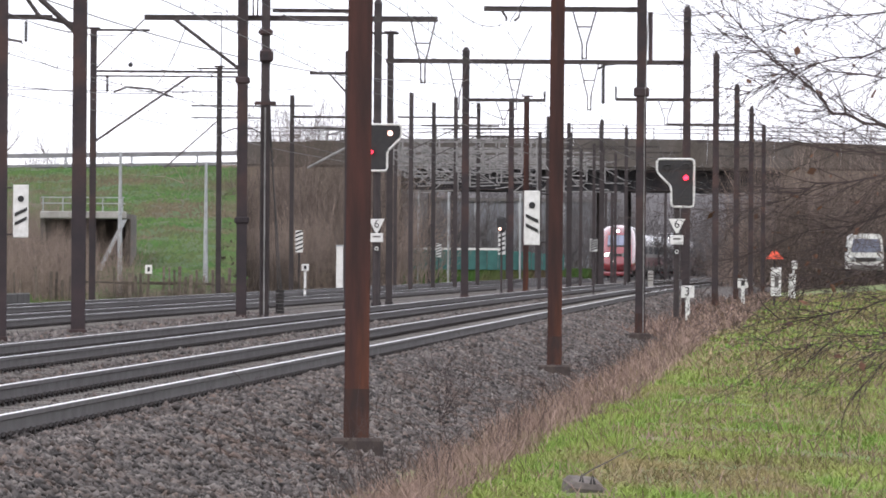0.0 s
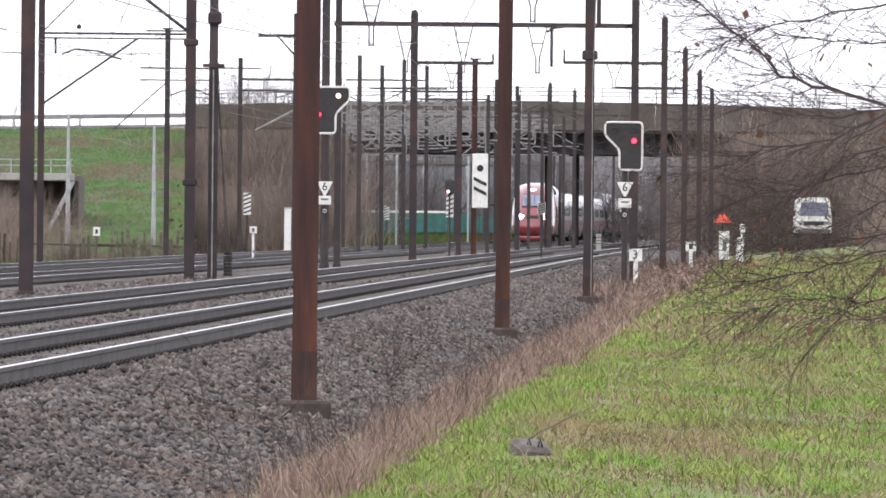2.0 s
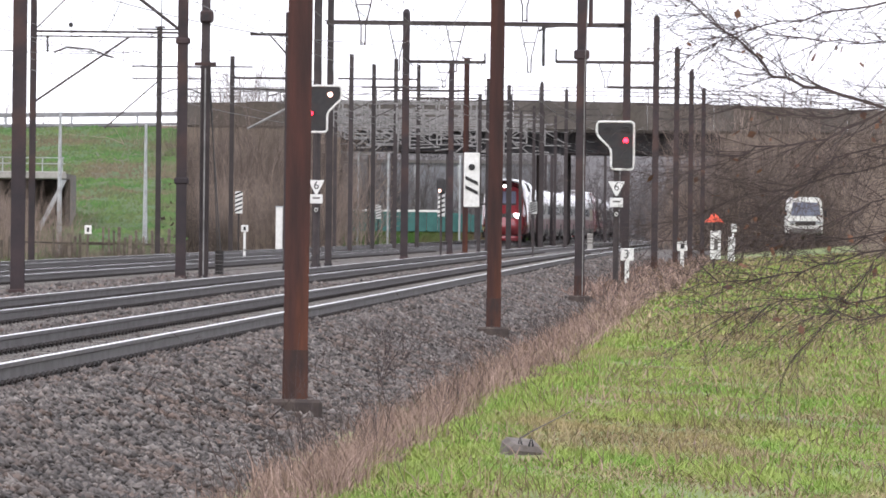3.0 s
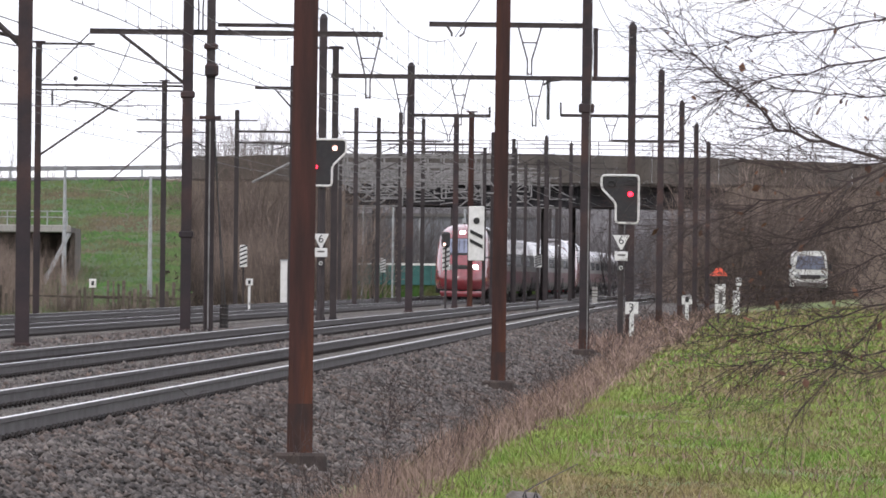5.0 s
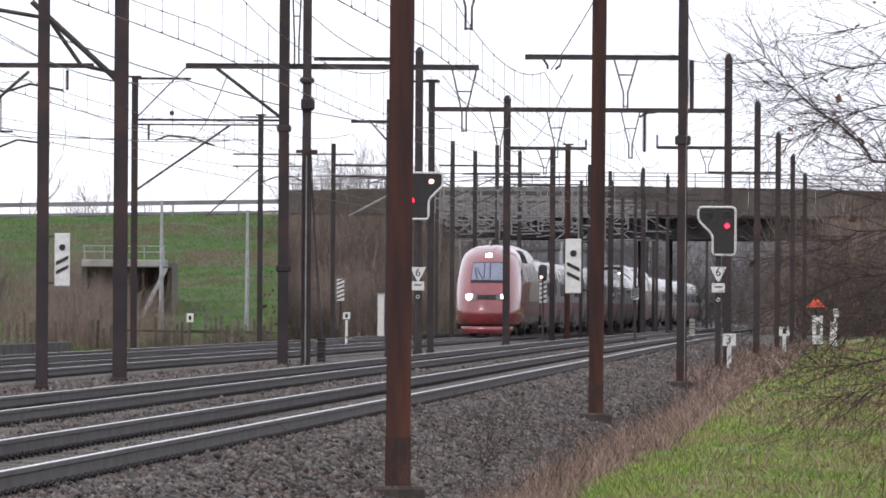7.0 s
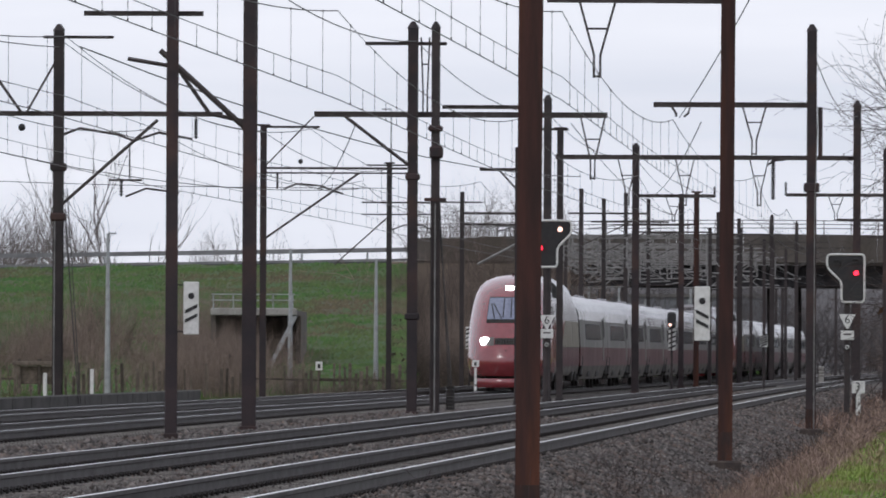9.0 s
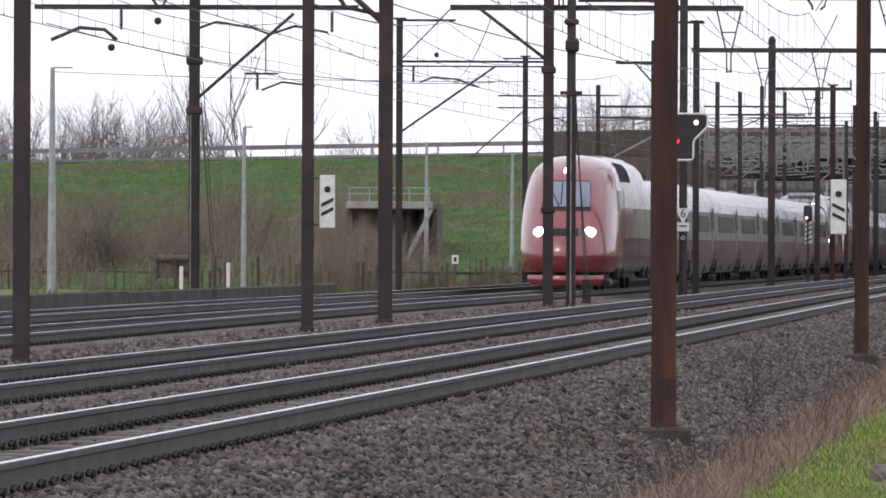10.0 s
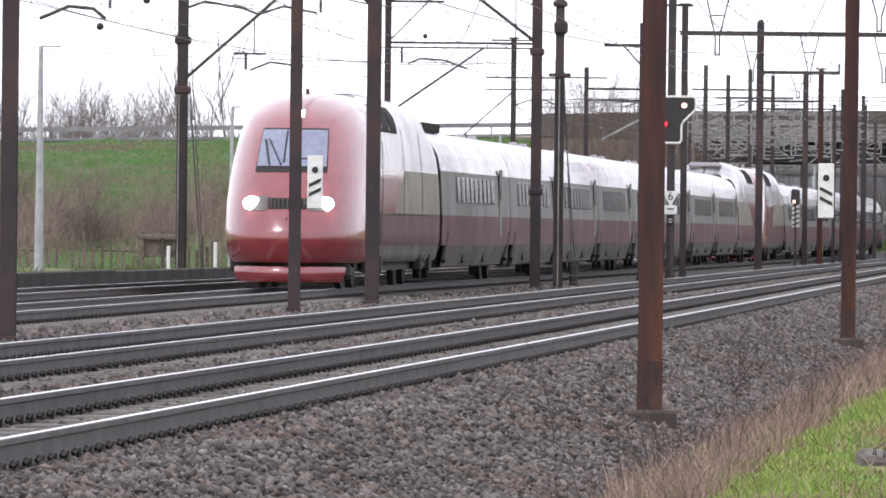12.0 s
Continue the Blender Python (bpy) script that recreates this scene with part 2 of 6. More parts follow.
ys = rows_y()
ground_cols = [(level(x), level(-0.95)) for x in (-2500, -800, -250, -120)]
ground_cols += [(off(track_c, d), level(-0.75)) for d in (-40, -20, -11, -7.2)]
ground_cols += [(off(track_a, d), level(-0.8)) for d in (-5, 0)]
ground_cols += [(off(track_a, d), (lambda d: lambda y: verge(y, d))(d)) for d in (2.9, 3.2, 3.6, 4.0, 4.5, 5, 5.6, 6.4, 7.5, 9, 11, 14, 18, 25, 40)]
ground_cols += [(off(track_a, d), level(0.4)) for d in (80, 300, 2500)]
tagged(new("ground", sheet("ground", ground_cols, SOIL, ys)), "damp winter turf and earth beside the railway", "ground", kind="structure")

bed = [(off(track_d, -3.4), level(-0.78)), (off(track_d, -2.0), level(-0.3)), (off(track_d, -1.3), level(-0.22)), (track_d, level(-0.24)),
       (off(track_c, -1.85), level(-0.26)), (track_c, level(-0.24)), (off(track_c, 1.4), level(-0.22)),
       (lambda y: 0.6 * track_c(y) + 0.4 * track_b(y), level(-0.27)), (off(track_b, -1.5), level(-0.22)), (track_b, level(-0.24)),
       (off(track_b, 1.2), level(-0.23)), (off(track_a, -1.2), level(-0.23)), (track_a, level(-0.24)), (off(track_a, 1.35), level(-0.21)),
       (off(track_a, 1.7), level(-0.28)), (off(track_a, 2.2), level(-0.46)), (off(track_a, 2.8), level(-0.64)), (off(track_a, 3.3), level(-0.71)), (off(track_a, 3.9), level(-0.9))]
tagged(new("ballast_bed", sheet("ballast_bed", bed, BALLAST, [y for y in ys if y < 1400], 0.035)), "grey-brown crushed stone ballast under the tracks", "ballast", kind="structure")


# ---- rails ----
RAIL = [(-0.07, -0.172), (0.07, -0.172), (0.07, -0.16), (0.012, -0.14), (0.012, -0.045), (0.036, -0.035), (0.036, -0.003), (0.03, 0.0),
        (-0.03, 0.0), (-0.036, -0.003), (-0.036, -0.035), (-0.012, -0.045), (-0.012, -0.14), (-0.07, -0.16)]


def rail_mesh(name, f, d, outline, mat, y0, y1, close=True):
    yy, y = [], y0
    while y < y1:
        yy.append(y)
        y += 2 if y < 250 else 8
    n, verts, faces = len(outline), [], []
    for y in yy:
        x = f(y) + d
        verts += [(x + p, y, q) for p, q in outline]
    for j in range(len(yy) - 1):
        for k in range(n if close else n - 1):
            a, b = j * n + k, j * n + (k + 1) % n
            faces.append((a, b, b + n, a + n))
    return raw(name, verts, faces, mat)


def sleeper_mesh():
    bm = B()
    for s in (-1, 1):
        box(bm, (s * 0.76, 0, -0.255), (0.95, 0.26, 0.16), bevel=0.025)
    box(bm, (0, 0, -0.27), (0.7, 0.22, 0.12))
    return finish("sleeper", bm, SLEEPER)


SLEEPER_MESH = sleeper_mesh()


def clip_mesh():
    bm = B()
    for s in (-0.7175, 0.7175):
        for e in (-0.085, 0.085):
            tube(bm, [(s + e, -0.05, -0.15), (s + e * 1.15, -0.02, -0.125), (s + e * 1.15, 0.03, -0.125), (s + e, 0.06, -0.15)], 0.018, 5)
            tube(bm, [(s + e * 1.35, 0, -0.18), (s + e * 1.35, 0, -0.115)], 0.017, 6)
    return finish("fastener", bm, CLIP)


CLIP_MESH = clip_mesh()


def track(label, f, near, y_end=1100):
    t = empty("railway_track", 0, 0, 0, label, "track", "parallel tracks", "structure")
    for s in (-0.7175, 0.7175):
        r = new("rail", rail_mesh("rail", f, s, RAIL, RAILSIDE, 20, y_end))
        r.parent = t
        h = new("running_surface", rail_mesh("running_surface", f, s, [(-0.027, 0.003), (0.027, 0.003)], RAILTOP, 20, y_end, False))
        h.parent = r
        tagged(h, "bright polished rail head")
    y, count, far_v, far_f = 42.0, 0, [], []
    cv, cf = [], []
    kv = [tuple(v.co) for v in CLIP_MESH.vertices]
    kf = [tuple(p.vertices) for p in CLIP_MESH.polygons]
    sv = [tuple(v.co) for v in SLEEPER_MESH.vertices]
    sf = [tuple(p.vertices) for p in SLEEPER_MESH.polygons]
    while y < 420:
        x = f(y)
        a = -math.atan(f(y + 0.5) - f(y - 0.5))
        ca, sa = math.cos(a), math.sin(a)
        if count < near:
            s = new("sleeper", SLEEPER_MESH)
            s.parent, s.location, s.rotation_euler = t, (x, y, random.uniform(-0.01, 0.005)), (0, 0, a)
        else:
            k = len(far_v)
            far_v += [(x + p[0] * ca - p[1] * sa, y + p[0] * sa + p[1] * ca, p[2]) for p in sv]
            far_f += [tuple(i + k for i in q) for q in sf]
        if y < 420:
            k = len(cv)
            cv += [(x + p[0] * ca - p[1] * sa, y + p[0] * sa + p[1] * ca, p[2]) for p in kv]
            cf += [tuple(i + k for i in q) for q in kf]
        count += 1
        y += 0.6
    fs = new("far_sleepers", raw("far_sleepers", far_v, far_f, SLEEPER))
    fs.parent = t
    tagged(fs, kind="stuff")
    cs = new("rail_fasteners", raw("rail_fasteners", cv, cf, CLIP))
    cs.parent = t
    tagged(cs, "dark spring clips along the rail foot", kind="stuff")
    return t


track("first track with polished rails on concrete sleepers", track_a, 260)
track("second track with polished rails on concrete sleepers", track_b, 240)
track("main track on which the red train runs", track_c, 100)
track("outer track beyond the train, rails brightly polished", track_d, 60)


# ---- masts ----
def h_outline(w, t=0.014):
    a = w / 2
    return [(-a, -a), (a, -a), (a, -a + t), (t / 2, -a + t), (t / 2, a - t), (a, a - t), (a, a), (-a, a), (-a, a - t), (-t / 2, a - t), (-t / 2, -a + t), (-a, -a + t)]


def shaft(bm, w, z0, z1, taper=1.0):
    lo, hi = h_outline(w), h_outline(w * taper)
    a = [bm.verts.new((p, q, z0)) for p, q in lo]
    b = [bm.verts.new((p, q, z1)) for p, q in hi]
    for k in range(12):
        bm.faces.new((a[k], a[(k + 1) % 12], b[(k + 1) % 12], b[k]))
    bm.faces.new(b)
    return bm


def mast(x, y, z0, top, w, mat, label, cap="point", lean=0.0, plinth=True):
    """A rolled-steel catenary mast on a concrete plinth."""
    m = empty("catenary_mast", x, y, z0, label, "catenary mast", "masts along the line")
    m.rotation_euler = (0, radians(lean), 0)
    h = top - z0
    part("shaft", shaft(B(), w, -0.3, h), mat, m)
    if plinth:
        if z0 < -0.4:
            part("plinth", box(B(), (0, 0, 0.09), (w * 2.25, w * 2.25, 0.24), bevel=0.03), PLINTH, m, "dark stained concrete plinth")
            # slightly wider sleeve that makes the shaft darker towards the bottom
            part("tarred_foot", shaft(B(), w * 1.04, 0.1, 0.66), DARKFOOT, m, "darker lowest section of the shaft")
        else:
            part("foot", box(B(), (0, 0, -0.06), (w * 1.25, w * 1.25, 0.28), bevel=0.02), mat, m)
    if cap == "point":
        bm = B()
        bmesh.ops.create_cone(bm, cap_ends=True, segments=8, radius1=w * 0.62, radius2=w * 0.2, depth=0.16, matrix=Matrix.Translation((0, 0, h + 0.08)))
        part("cap", bm, mat, m)
    elif cap == "flat":
        part("cap", box(B(), (0, 0, h + 0.03), (w * 2.0, w * 1.2, 0.06), bevel=0.01), mat, m)
    return m


def beam(m, x0, x1, z, size=0.12, mat=None, name="cross_beam", label=""):
    """A horizontal steel arm on mast m, between world x0 and x1 at height z."""
    bm = B()
    o = m.location
    for e in (-1, 1):
        box(bm, ((x0 + x1) / 2 - o.x, 0.16, z - o.z + e * size * 0.42), (x1 - x0, 0.1, size * 0.16))
    box(bm, ((x0 + x1) / 2 - o.x, 0.16, z - o.z), (x1 - x0, 0.03, size * 0.7))
    return part(name, bm, mat or BEAM, m, label)


def strut(m, a, b, r=0.035, mat=None, name="stay"):
    """A bar on mast m between two points (world x, world z) in its plane."""
    o = m.location
    return part(name, tube(B(), [(a[0] - o.x, 0.02, a[1] - o.z), (b[0] - o.x, 0.02, b[1] - o.z)], r), mat or BEAM, m)


def hanger(m, x, z, h, w=0.28):
    """A tapered ladder-like drop bracket under a beam."""
    o, bm = m.location, B()
    p = [(-w, 0), (-0.05, -h * 0.7), (-0.05, -h)]
    for s in (-1, 1):
        tube(bm, [(x - o.x + s * a, 0.16, z - o.z + b) for a, b in p], 0.02, 5)
    for q in (0.35, 0.98):
        ww = w + (0.05 - w) * min(1, q / 0.7)
        tube(bm, [(x - o.x - ww, 0.16, z - o.z - h * q), (x - o.x + ww, 0.16, z - o.z - h * q)], 0.018, 5)
    return part("drop_bracket", bm, BEAM, m)


def insulator(m, x, z, h=0.4, up=False, r=0.06):
    o, bm = m.location, B()
    n = max(3, int(h / 0.07))
    d = 1 if up else -1
    tube(bm, [(x - o.x, 0.16, z - o.z), (x - o.x, 0.16, z - o.z + d * h)], r * 0.45, 6)
    for k in range(n):
        bmesh.ops.create_cone(bm, cap_ends=True, segments=8, radius1=r, radius2=r * 0.6, depth=0.04, matrix=Matrix.Translation((x - o.x, 0.16, z - o.z + d * h * (k + 0.7) / (n + 0.5))))
    return part("insulator", bm, BLACK, m, "dark ribbed insulator")


def steady(m, pts, r=0.028, name="steady_arm"):
    """A bent registration arm through points (world x, world z)."""
    o = m.location
    return part(name, tube(B(), [(x - o.x, 0.16, z - o.z) for x, z in pts], r), BEAM, m)


# row beside the nearest track
row = []
for x, y in ((-0.79, 83.4), (1.77, 143.0), (4.54, 208.0), (7.25, 270.0), (9.93, 330.0), (12.57, 388.0), (15.07, 443.0), (17.76, 502.0)):
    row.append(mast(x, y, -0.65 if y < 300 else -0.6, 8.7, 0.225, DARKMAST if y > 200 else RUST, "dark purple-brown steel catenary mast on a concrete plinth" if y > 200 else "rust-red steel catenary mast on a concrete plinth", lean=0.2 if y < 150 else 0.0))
p1, p2, p3, p4, p5, p6, p7, p8 = row
for m, w in ((p3, 0.3), (p2, 0.0)):
    if w:
        part("collar", box(B(), (0, 0, 5.75), (0.36, 0.3, 0.22), bevel=0.03), m.children[0].data.materials[0], m)
        part("conduit", tube(B(), [(0.07, -0.14, 0.1), (0.07, -0.14, 5.2), (0.14, -0.14, 7.6)], 0.013), GALVDARK, m, "pale grey cable conduit")
        part("switch_box", box(B(), (0.2, 0, 7.0), (0.1, 0.12, 1.2), bevel=0.02), DARKMAST, m)
for m, x0, z in ((p3, 0.9, 7.0), (p5, 6.27, 7.12)):
    beam(m, x0, m.location.x, z)
hanger(p3, 3.22, 7.0, 1.15)
for x in (1.3, 1.75):
    steady(p3, [(x, 6.98), (x + (0.12 if x < 1.5 else -0.05), 6.8), (1.5 + (x - 1.5) * 0.4, 6.72)], 0.03)
insulator(p5, 6.27, 7.1, 0.5, True)
hanger(p5, 8.1, 7.1, 0.9)
for m, x0, z in ((p6, 9.6, 7.1), (p7, 12.4, 7.1), (p8, 15.2, 7.1), (p4, 7.0, 7.15)):
    beam(m, x0, m.location.x, z, 0.1)

MID = "dark painted steel catenary mast between the tracks"
m0 = mast(-8.63, 107, -0.2, 9.0, 0.19, DARKMAST, MID)
m1 = mast(-7.19, 147, -0.16, 8.8, 0.19, DARKMAST, "dark red-brown steel mast carrying a distant-signal board")
m2 = mast(-6.65, 165, -0.18, 8.8, 0.255, DARKMAST, "thick dark steel mast between the tracks")
m3 = mast(-4.68, 210, -0.18, 8.8, 0.24, DARKMAST, "dark purple-brown steel mast with a clamped collar")
m4 = mast(-4.15, 210, -0.18, 8.8, 0.2, GREYMAST, "dark mast hung with pipes and tension weights")
m6 = mast(-2.0, 272, -0.15, 8.9, 0.24, GREYMAST, MID)
m7 = mast(-1.65, 277, -0.15, 8.15, 0.2, GREYMAST, MID, cap="flat")
m8 = mast(0.8, 333, -0.15, 8.9, 0.27, DARKMAST, "dark steel mast with a pointed cap")
m9 = mast(2.95, 395, -0.15, 8.3, 0.24, DARKMAST, MID, cap="")
m10 = mast(3.63, 397, -0.15, 8.4, 0.24, RUST, "rusty steel mast between the tracks", cap="flat")
n5 = mast(-2.79, 262, -0.15, 7.25, 0.16, GREYMAST, MID, cap="")
n1 = mast(-13.41, 218, -0.2, 9.0, 0.25, GREYMAST, "dark mast with pipes beside the outer track")
n2 = mast(-10.98, 283, -0.2, 8.36, 0.2, DARKMAST, "dark steel mast beside the outer track", cap="flat")
n3 = mast(-8.45, 340, -0.2, 8.4, 0.2, GREYMAST, "dark steel mast beside the outer track", cap="flat")
n4 = mast(-6.48, 386, -0.2, 8.2, 0.19, GREYMAST, "dark steel mast beside the outer track", cap="")
for x, y, top in ((-1.46, 405, 8.7), (-0.48, 430, 8.7), (0.58, 440, 9.15), (1.78, 465, 9.3), (6.78, 490, 8.7), (8.38, 480, 8.6), (5.2, 450, 8.4), (10.2, 505, 8.6)):
    m = mast(x, y, -0.2, top, 0.2, GREYMAST, "grey-brown steel mast near the road bridge", cap="point" if x > 8 else "")
    beam(m, x - 0.6, x + 3.1, 7.6 if x < 3 else 7.3, 0.08)
    strut(m, (x + 0.1, 6.2), (x + 2.4, 7.3), 0.03)
    steady(m, [(x + 0.3, 6.9), (x + 1.4, 7.05), (x + 2.2, 6.6)], 0.02)
for x, y in ((9.6, 575), (11.2, 600), (4.2, 590), (6.6, 640), (13.8, 640), (15.6, 590), (18.6, 620), (20.6, 560), (2.4, 620), (12.4, 690), (17.2, 700), (22.3, 680), (0.6, 600), (-1.0, 640)):
    mast(x, y, -0.3, 7.5, 0.2, GREYMAST, "dark steel mast beyond the road bridge", cap="", plinth=False)

beam(p2, -1.1, 1.77, 6.85)
hanger(p2, -0.3, 6.8, 1.2)
beam(m1, -8.65, -6.7, 6.75, 0.08)
beam(m4, -5.8, -3.9, 8.45, 0.08)
beam(n1, -13.8, -12.1, 8.85, 0.07)

# gear on the middle row
for z in (5.45, 2.2):
    part("collar", box(B(), (0, 0, z - m3.location.z - 0.1), (0.34, 0.3, 0.16), bevel=0.03), DARKMAST, m3)
beam(m3, -6.98, -0.16, 6.8, 0.13)
strut(m3, (-6.26, 6.75), (-4.75, 5.6), 0.045)
beam(m4, -4.0, -2.2, 6.98, 0.09)
hanger(m3, -0.5, 6.75, 1.45)
hanger(m4, -4.4, 8.6, 1.8, 0.1)
for s in (-0.09, 0.0, 0.1):
    part("pipe", tube(B(), [(s, -0.13, 0.1), (s, -0.13, 4.9)], 0.02), GREYMAST if s else GALVDARK, m4)
part("clamp", box(B(), (0, 0, 5.0), (0.5, 0.3, 0.08)), DARKMAST, m4)
part("clamp", box(B(), (0.02, -0.05, 6.1), (0.32, 0.36, 0.3), bevel=0.05), DARKMAST, m4)
part("clamp", box(B(), (0.0, -0.05, 6.65), (0.34, 0.3, 0.14), bevel=0.04), DARKMAST, m4)
strut(m4, (-4.1, 4.9), (-3.75, 0.4), 0.018, WIRE, "tension_wire")
strut(m4, (-4.05, 4.9), (-3.82, 0.4), 0.014, WIRE, "tension_wire")
for k in range(7):
    disc = B()
    bmesh.ops.create_cone(disc, cap_ends=True, segments=12, radius1=0.1, radius2=0.1, depth=0.07, matrix=Matrix.Translation((0.37, 0, 0.15 + k * 0.08)))
    part("tension_weight", disc, T_BOGIE, m4, "dark iron tension weight")
portal = beam(p4, -1.75, 7.25, 7.15, 0.14)
for x in (2.11, 4.33, 0.4):
    hanger(p4, x, 7.1, 1.4)
insulator(p4, 4.75, 7.1, 1.2, r=0.085)
steady(p4, [(4.6, 6.95), (4.85, 7.08), (5.1, 7.1)], 0.04)
beam(m8, 0.71, 3.73, 7.12, 0.12)
insulator(m8, 3.7, 7.12, 0.35, True)
hanger(m8, 2.2, 7.05, 0.9)
beam(m9, 1.4, 2.95, 6.6, 0.09)
beam(m7, -2.6, -1.4, 8.15, 0.07)
beam(n5, -3.9, -2.79, 6.6, 0.09)
strut(n5, (-3.3, 6.55), (-2.8, 6.0), 0.03)
strut(m6, (-4.1, 3.95), (-1.9, 5.12), 0.042, GALVDARK, "pale_stay")
beam(m6, -3.6, -2.0, 5.1, 0.045, GALVDARK)
beam(m10, 0.9, 3.63, 7.0, 0.08)

# cantilevers of the outer row
beam(n2, -10.98, -6.48, 7.05, 0.07)
beam(n2, -10.98, -6.48, 6.9, 0.05, name="lower_chord")
strut(n2, (-10.9, 4.86), (-7.98, 6.9), 0.04)
beam(n2, -11.03, -9.23, 8.34, 0.07)
strut(n2, (-11.05, 6.98), (-9.41, 8.67), 0.025)
insulator(n2, -10.55, 6.9, 0.5)
steady(n2, [(-10.35, 6.4), (-9.92, 6.56), (-9.2, 6.5), (-8.5, 6.25)], 0.035)
beam(n1, -17.3, -9.46, 7.0, 0.12)
strut(n1, (-13.32, 4.81), (-11.02, 6.85), 0.045)
strut(n1, (-15.3, 8.4), (-14.3, 7.0), 0.04)
strut(n1, (-13.3, 8.6), (-14.2, 7.0), 0.03)
insulator(n1, -15.2, 6.95, 0.5)
insulator(n1, -10.1, 6.9, 0.5)
steady(n1, [(-16.9, 6.2), (-16.2, 6.5), (-15.6, 6.45), (-15.3, 6.2)], 0.05)
steady(n1, [(-13.3, 6.5), (-12.9, 6.65), (-12.0, 6.5), (-11.6, 6.35), (-11.0, 6.55), (-10.2, 6.4)], 0.035)
steady(n1, [(-11.7, 6.3), (-11.7, 5.4)], 0.02, "drop_rod")
beam(n1, -12.2, -11.4, 5.4, 0.05, name="drop_arm")
insulator(n1, -11.9, 5.4, 0.4)
steady(n1, [(-11.8, 5.0), (-11.3, 5.2), (-10.5, 5.1)], 0.03)
for z in (5.9, 4.7):
    part("clamp", box(B(), (0, 0, z), (0.4, 0.32, 0.2), bevel=0.04), DARKMAST, n1)
for s in (-0.08, 0.09):
    part("pipe", tube(B(), [(s, -0.14, 0.1), (s, -0.14, 4.6)], 0.018), GALVDARK if s < 0 else GREYMAST, n1)
strut(n1, (-13.25, 4.7), (-12.9, 0.0), 0.018, WIRE, "tension_wire")
strut(n1, (-13.2, 5.2), (-12.85, 0.0), 0.014, WIRE, "tension_wire")
strut(m2, (-8.3, 6.75), (-6.7, 5.3), 0.06)
steady(m2, [(-8.9, 6.6), (-8.0, 6.45), (-7.4, 5.6), (-6.7, 5.45)], 0.045)
beam(n3, -9.3, -7.8, 8.35, 0.06)
beam(n3, -9.5, -6.7, 6.95, 0.06)
beam(n3, -9.5, -6.7, 6.5, 0.05)
steady(n3, [(-8.4, 5.9), (-7.9, 6.1), (-7.2, 6.1), (-6.8, 5.9)], 0.03)
strut(n3, (-10.5, 4.6), (-8.5, 6.4), 0.03)
beam(n4, -7.8, -5.6, 7.75, 0.06)
beam(n4, -6.5, -3.8, 7.28, 0.1)
beam(n4, -6.5, -3.9, 6.8, 0.08)
steady(n4, [(-5.0, 6.5), (-4.3, 6.7), (-3.7, 6.6)], 0.03)


# ---- tangle of registration gear before the bridge ----
gear = random.Random(4)
for y, x0, x1 in ((432, -2.6, 4.6), (452, -2.4, 5.8), (470, -2.8, 6.6), (487, -2.6, 7.4), (505, -3.0, 8.4), (522, -3.2, 9.2), (536, -3.4, 10.2)):
    g = empty("wire_portal", (x0 + x1) / 2, y, -0.2, "weathered grey steel portal with hanging arms over the tracks", "portal", "portals before the bridge")
    hw = (x1 - x0) / 2
    top = 7.1 + gear.uniform(-0.2, 0.5)
    for e in (-1, 1):
        part("leg", shaft(B(), 0.17, 0, top + 0.5), GREYMAST, g)
        g.children[-1].location = (e * hw, 0, 0)
    for z in (top, top - 0.42):
        part("chord", box(B(), (0, 0, z), (2 * hw, 0.09, 0.085)), GALVDARK, g)
    for k in range(7):
        x = -hw + 2 * hw * (k + 0.5) / 7 + gear.uniform(-0.4, 0.4)
        drop, side = gear.uniform(0.6, 1.9), gear.choice((-1, 1))
        reach = gear.uniform(0.9, 1.9)
        part("drop_tube", tube(B(), [(x, 0, top), (x, 0, top - drop)], 0.05), GALVDARK, g)
        part("arm", tube(B(), [(x, 0, top - drop), (x + side * reach, 0, top - drop + gear.uniform(-0.08, 0.12))], 0.045), GALVDARK, g)
        part("diagonal", tube(B(), [(x, 0, top - drop * 0.35), (x + side * reach * 0.9, 0, top - drop + 0.05)], 0.034), GALVDARK, g)
        if k % 2:
            part("registration_arm", tube(B(), [(x + side * reach, 0, top - drop), (x + side * (reach + 0.25), 0, top - drop + 0.22), (x + side * (reach + 1.0), 0, top - drop + 0.12)], 0.036), GALVDARK, g)
    part("stay", tube(B(), [(-hw, 0, top + 0.4), (-hw + gear.uniform(2.5, 4.0), 0, top - gear.uniform(1.0, 1.6))], 0.045), GALVDARK, g)


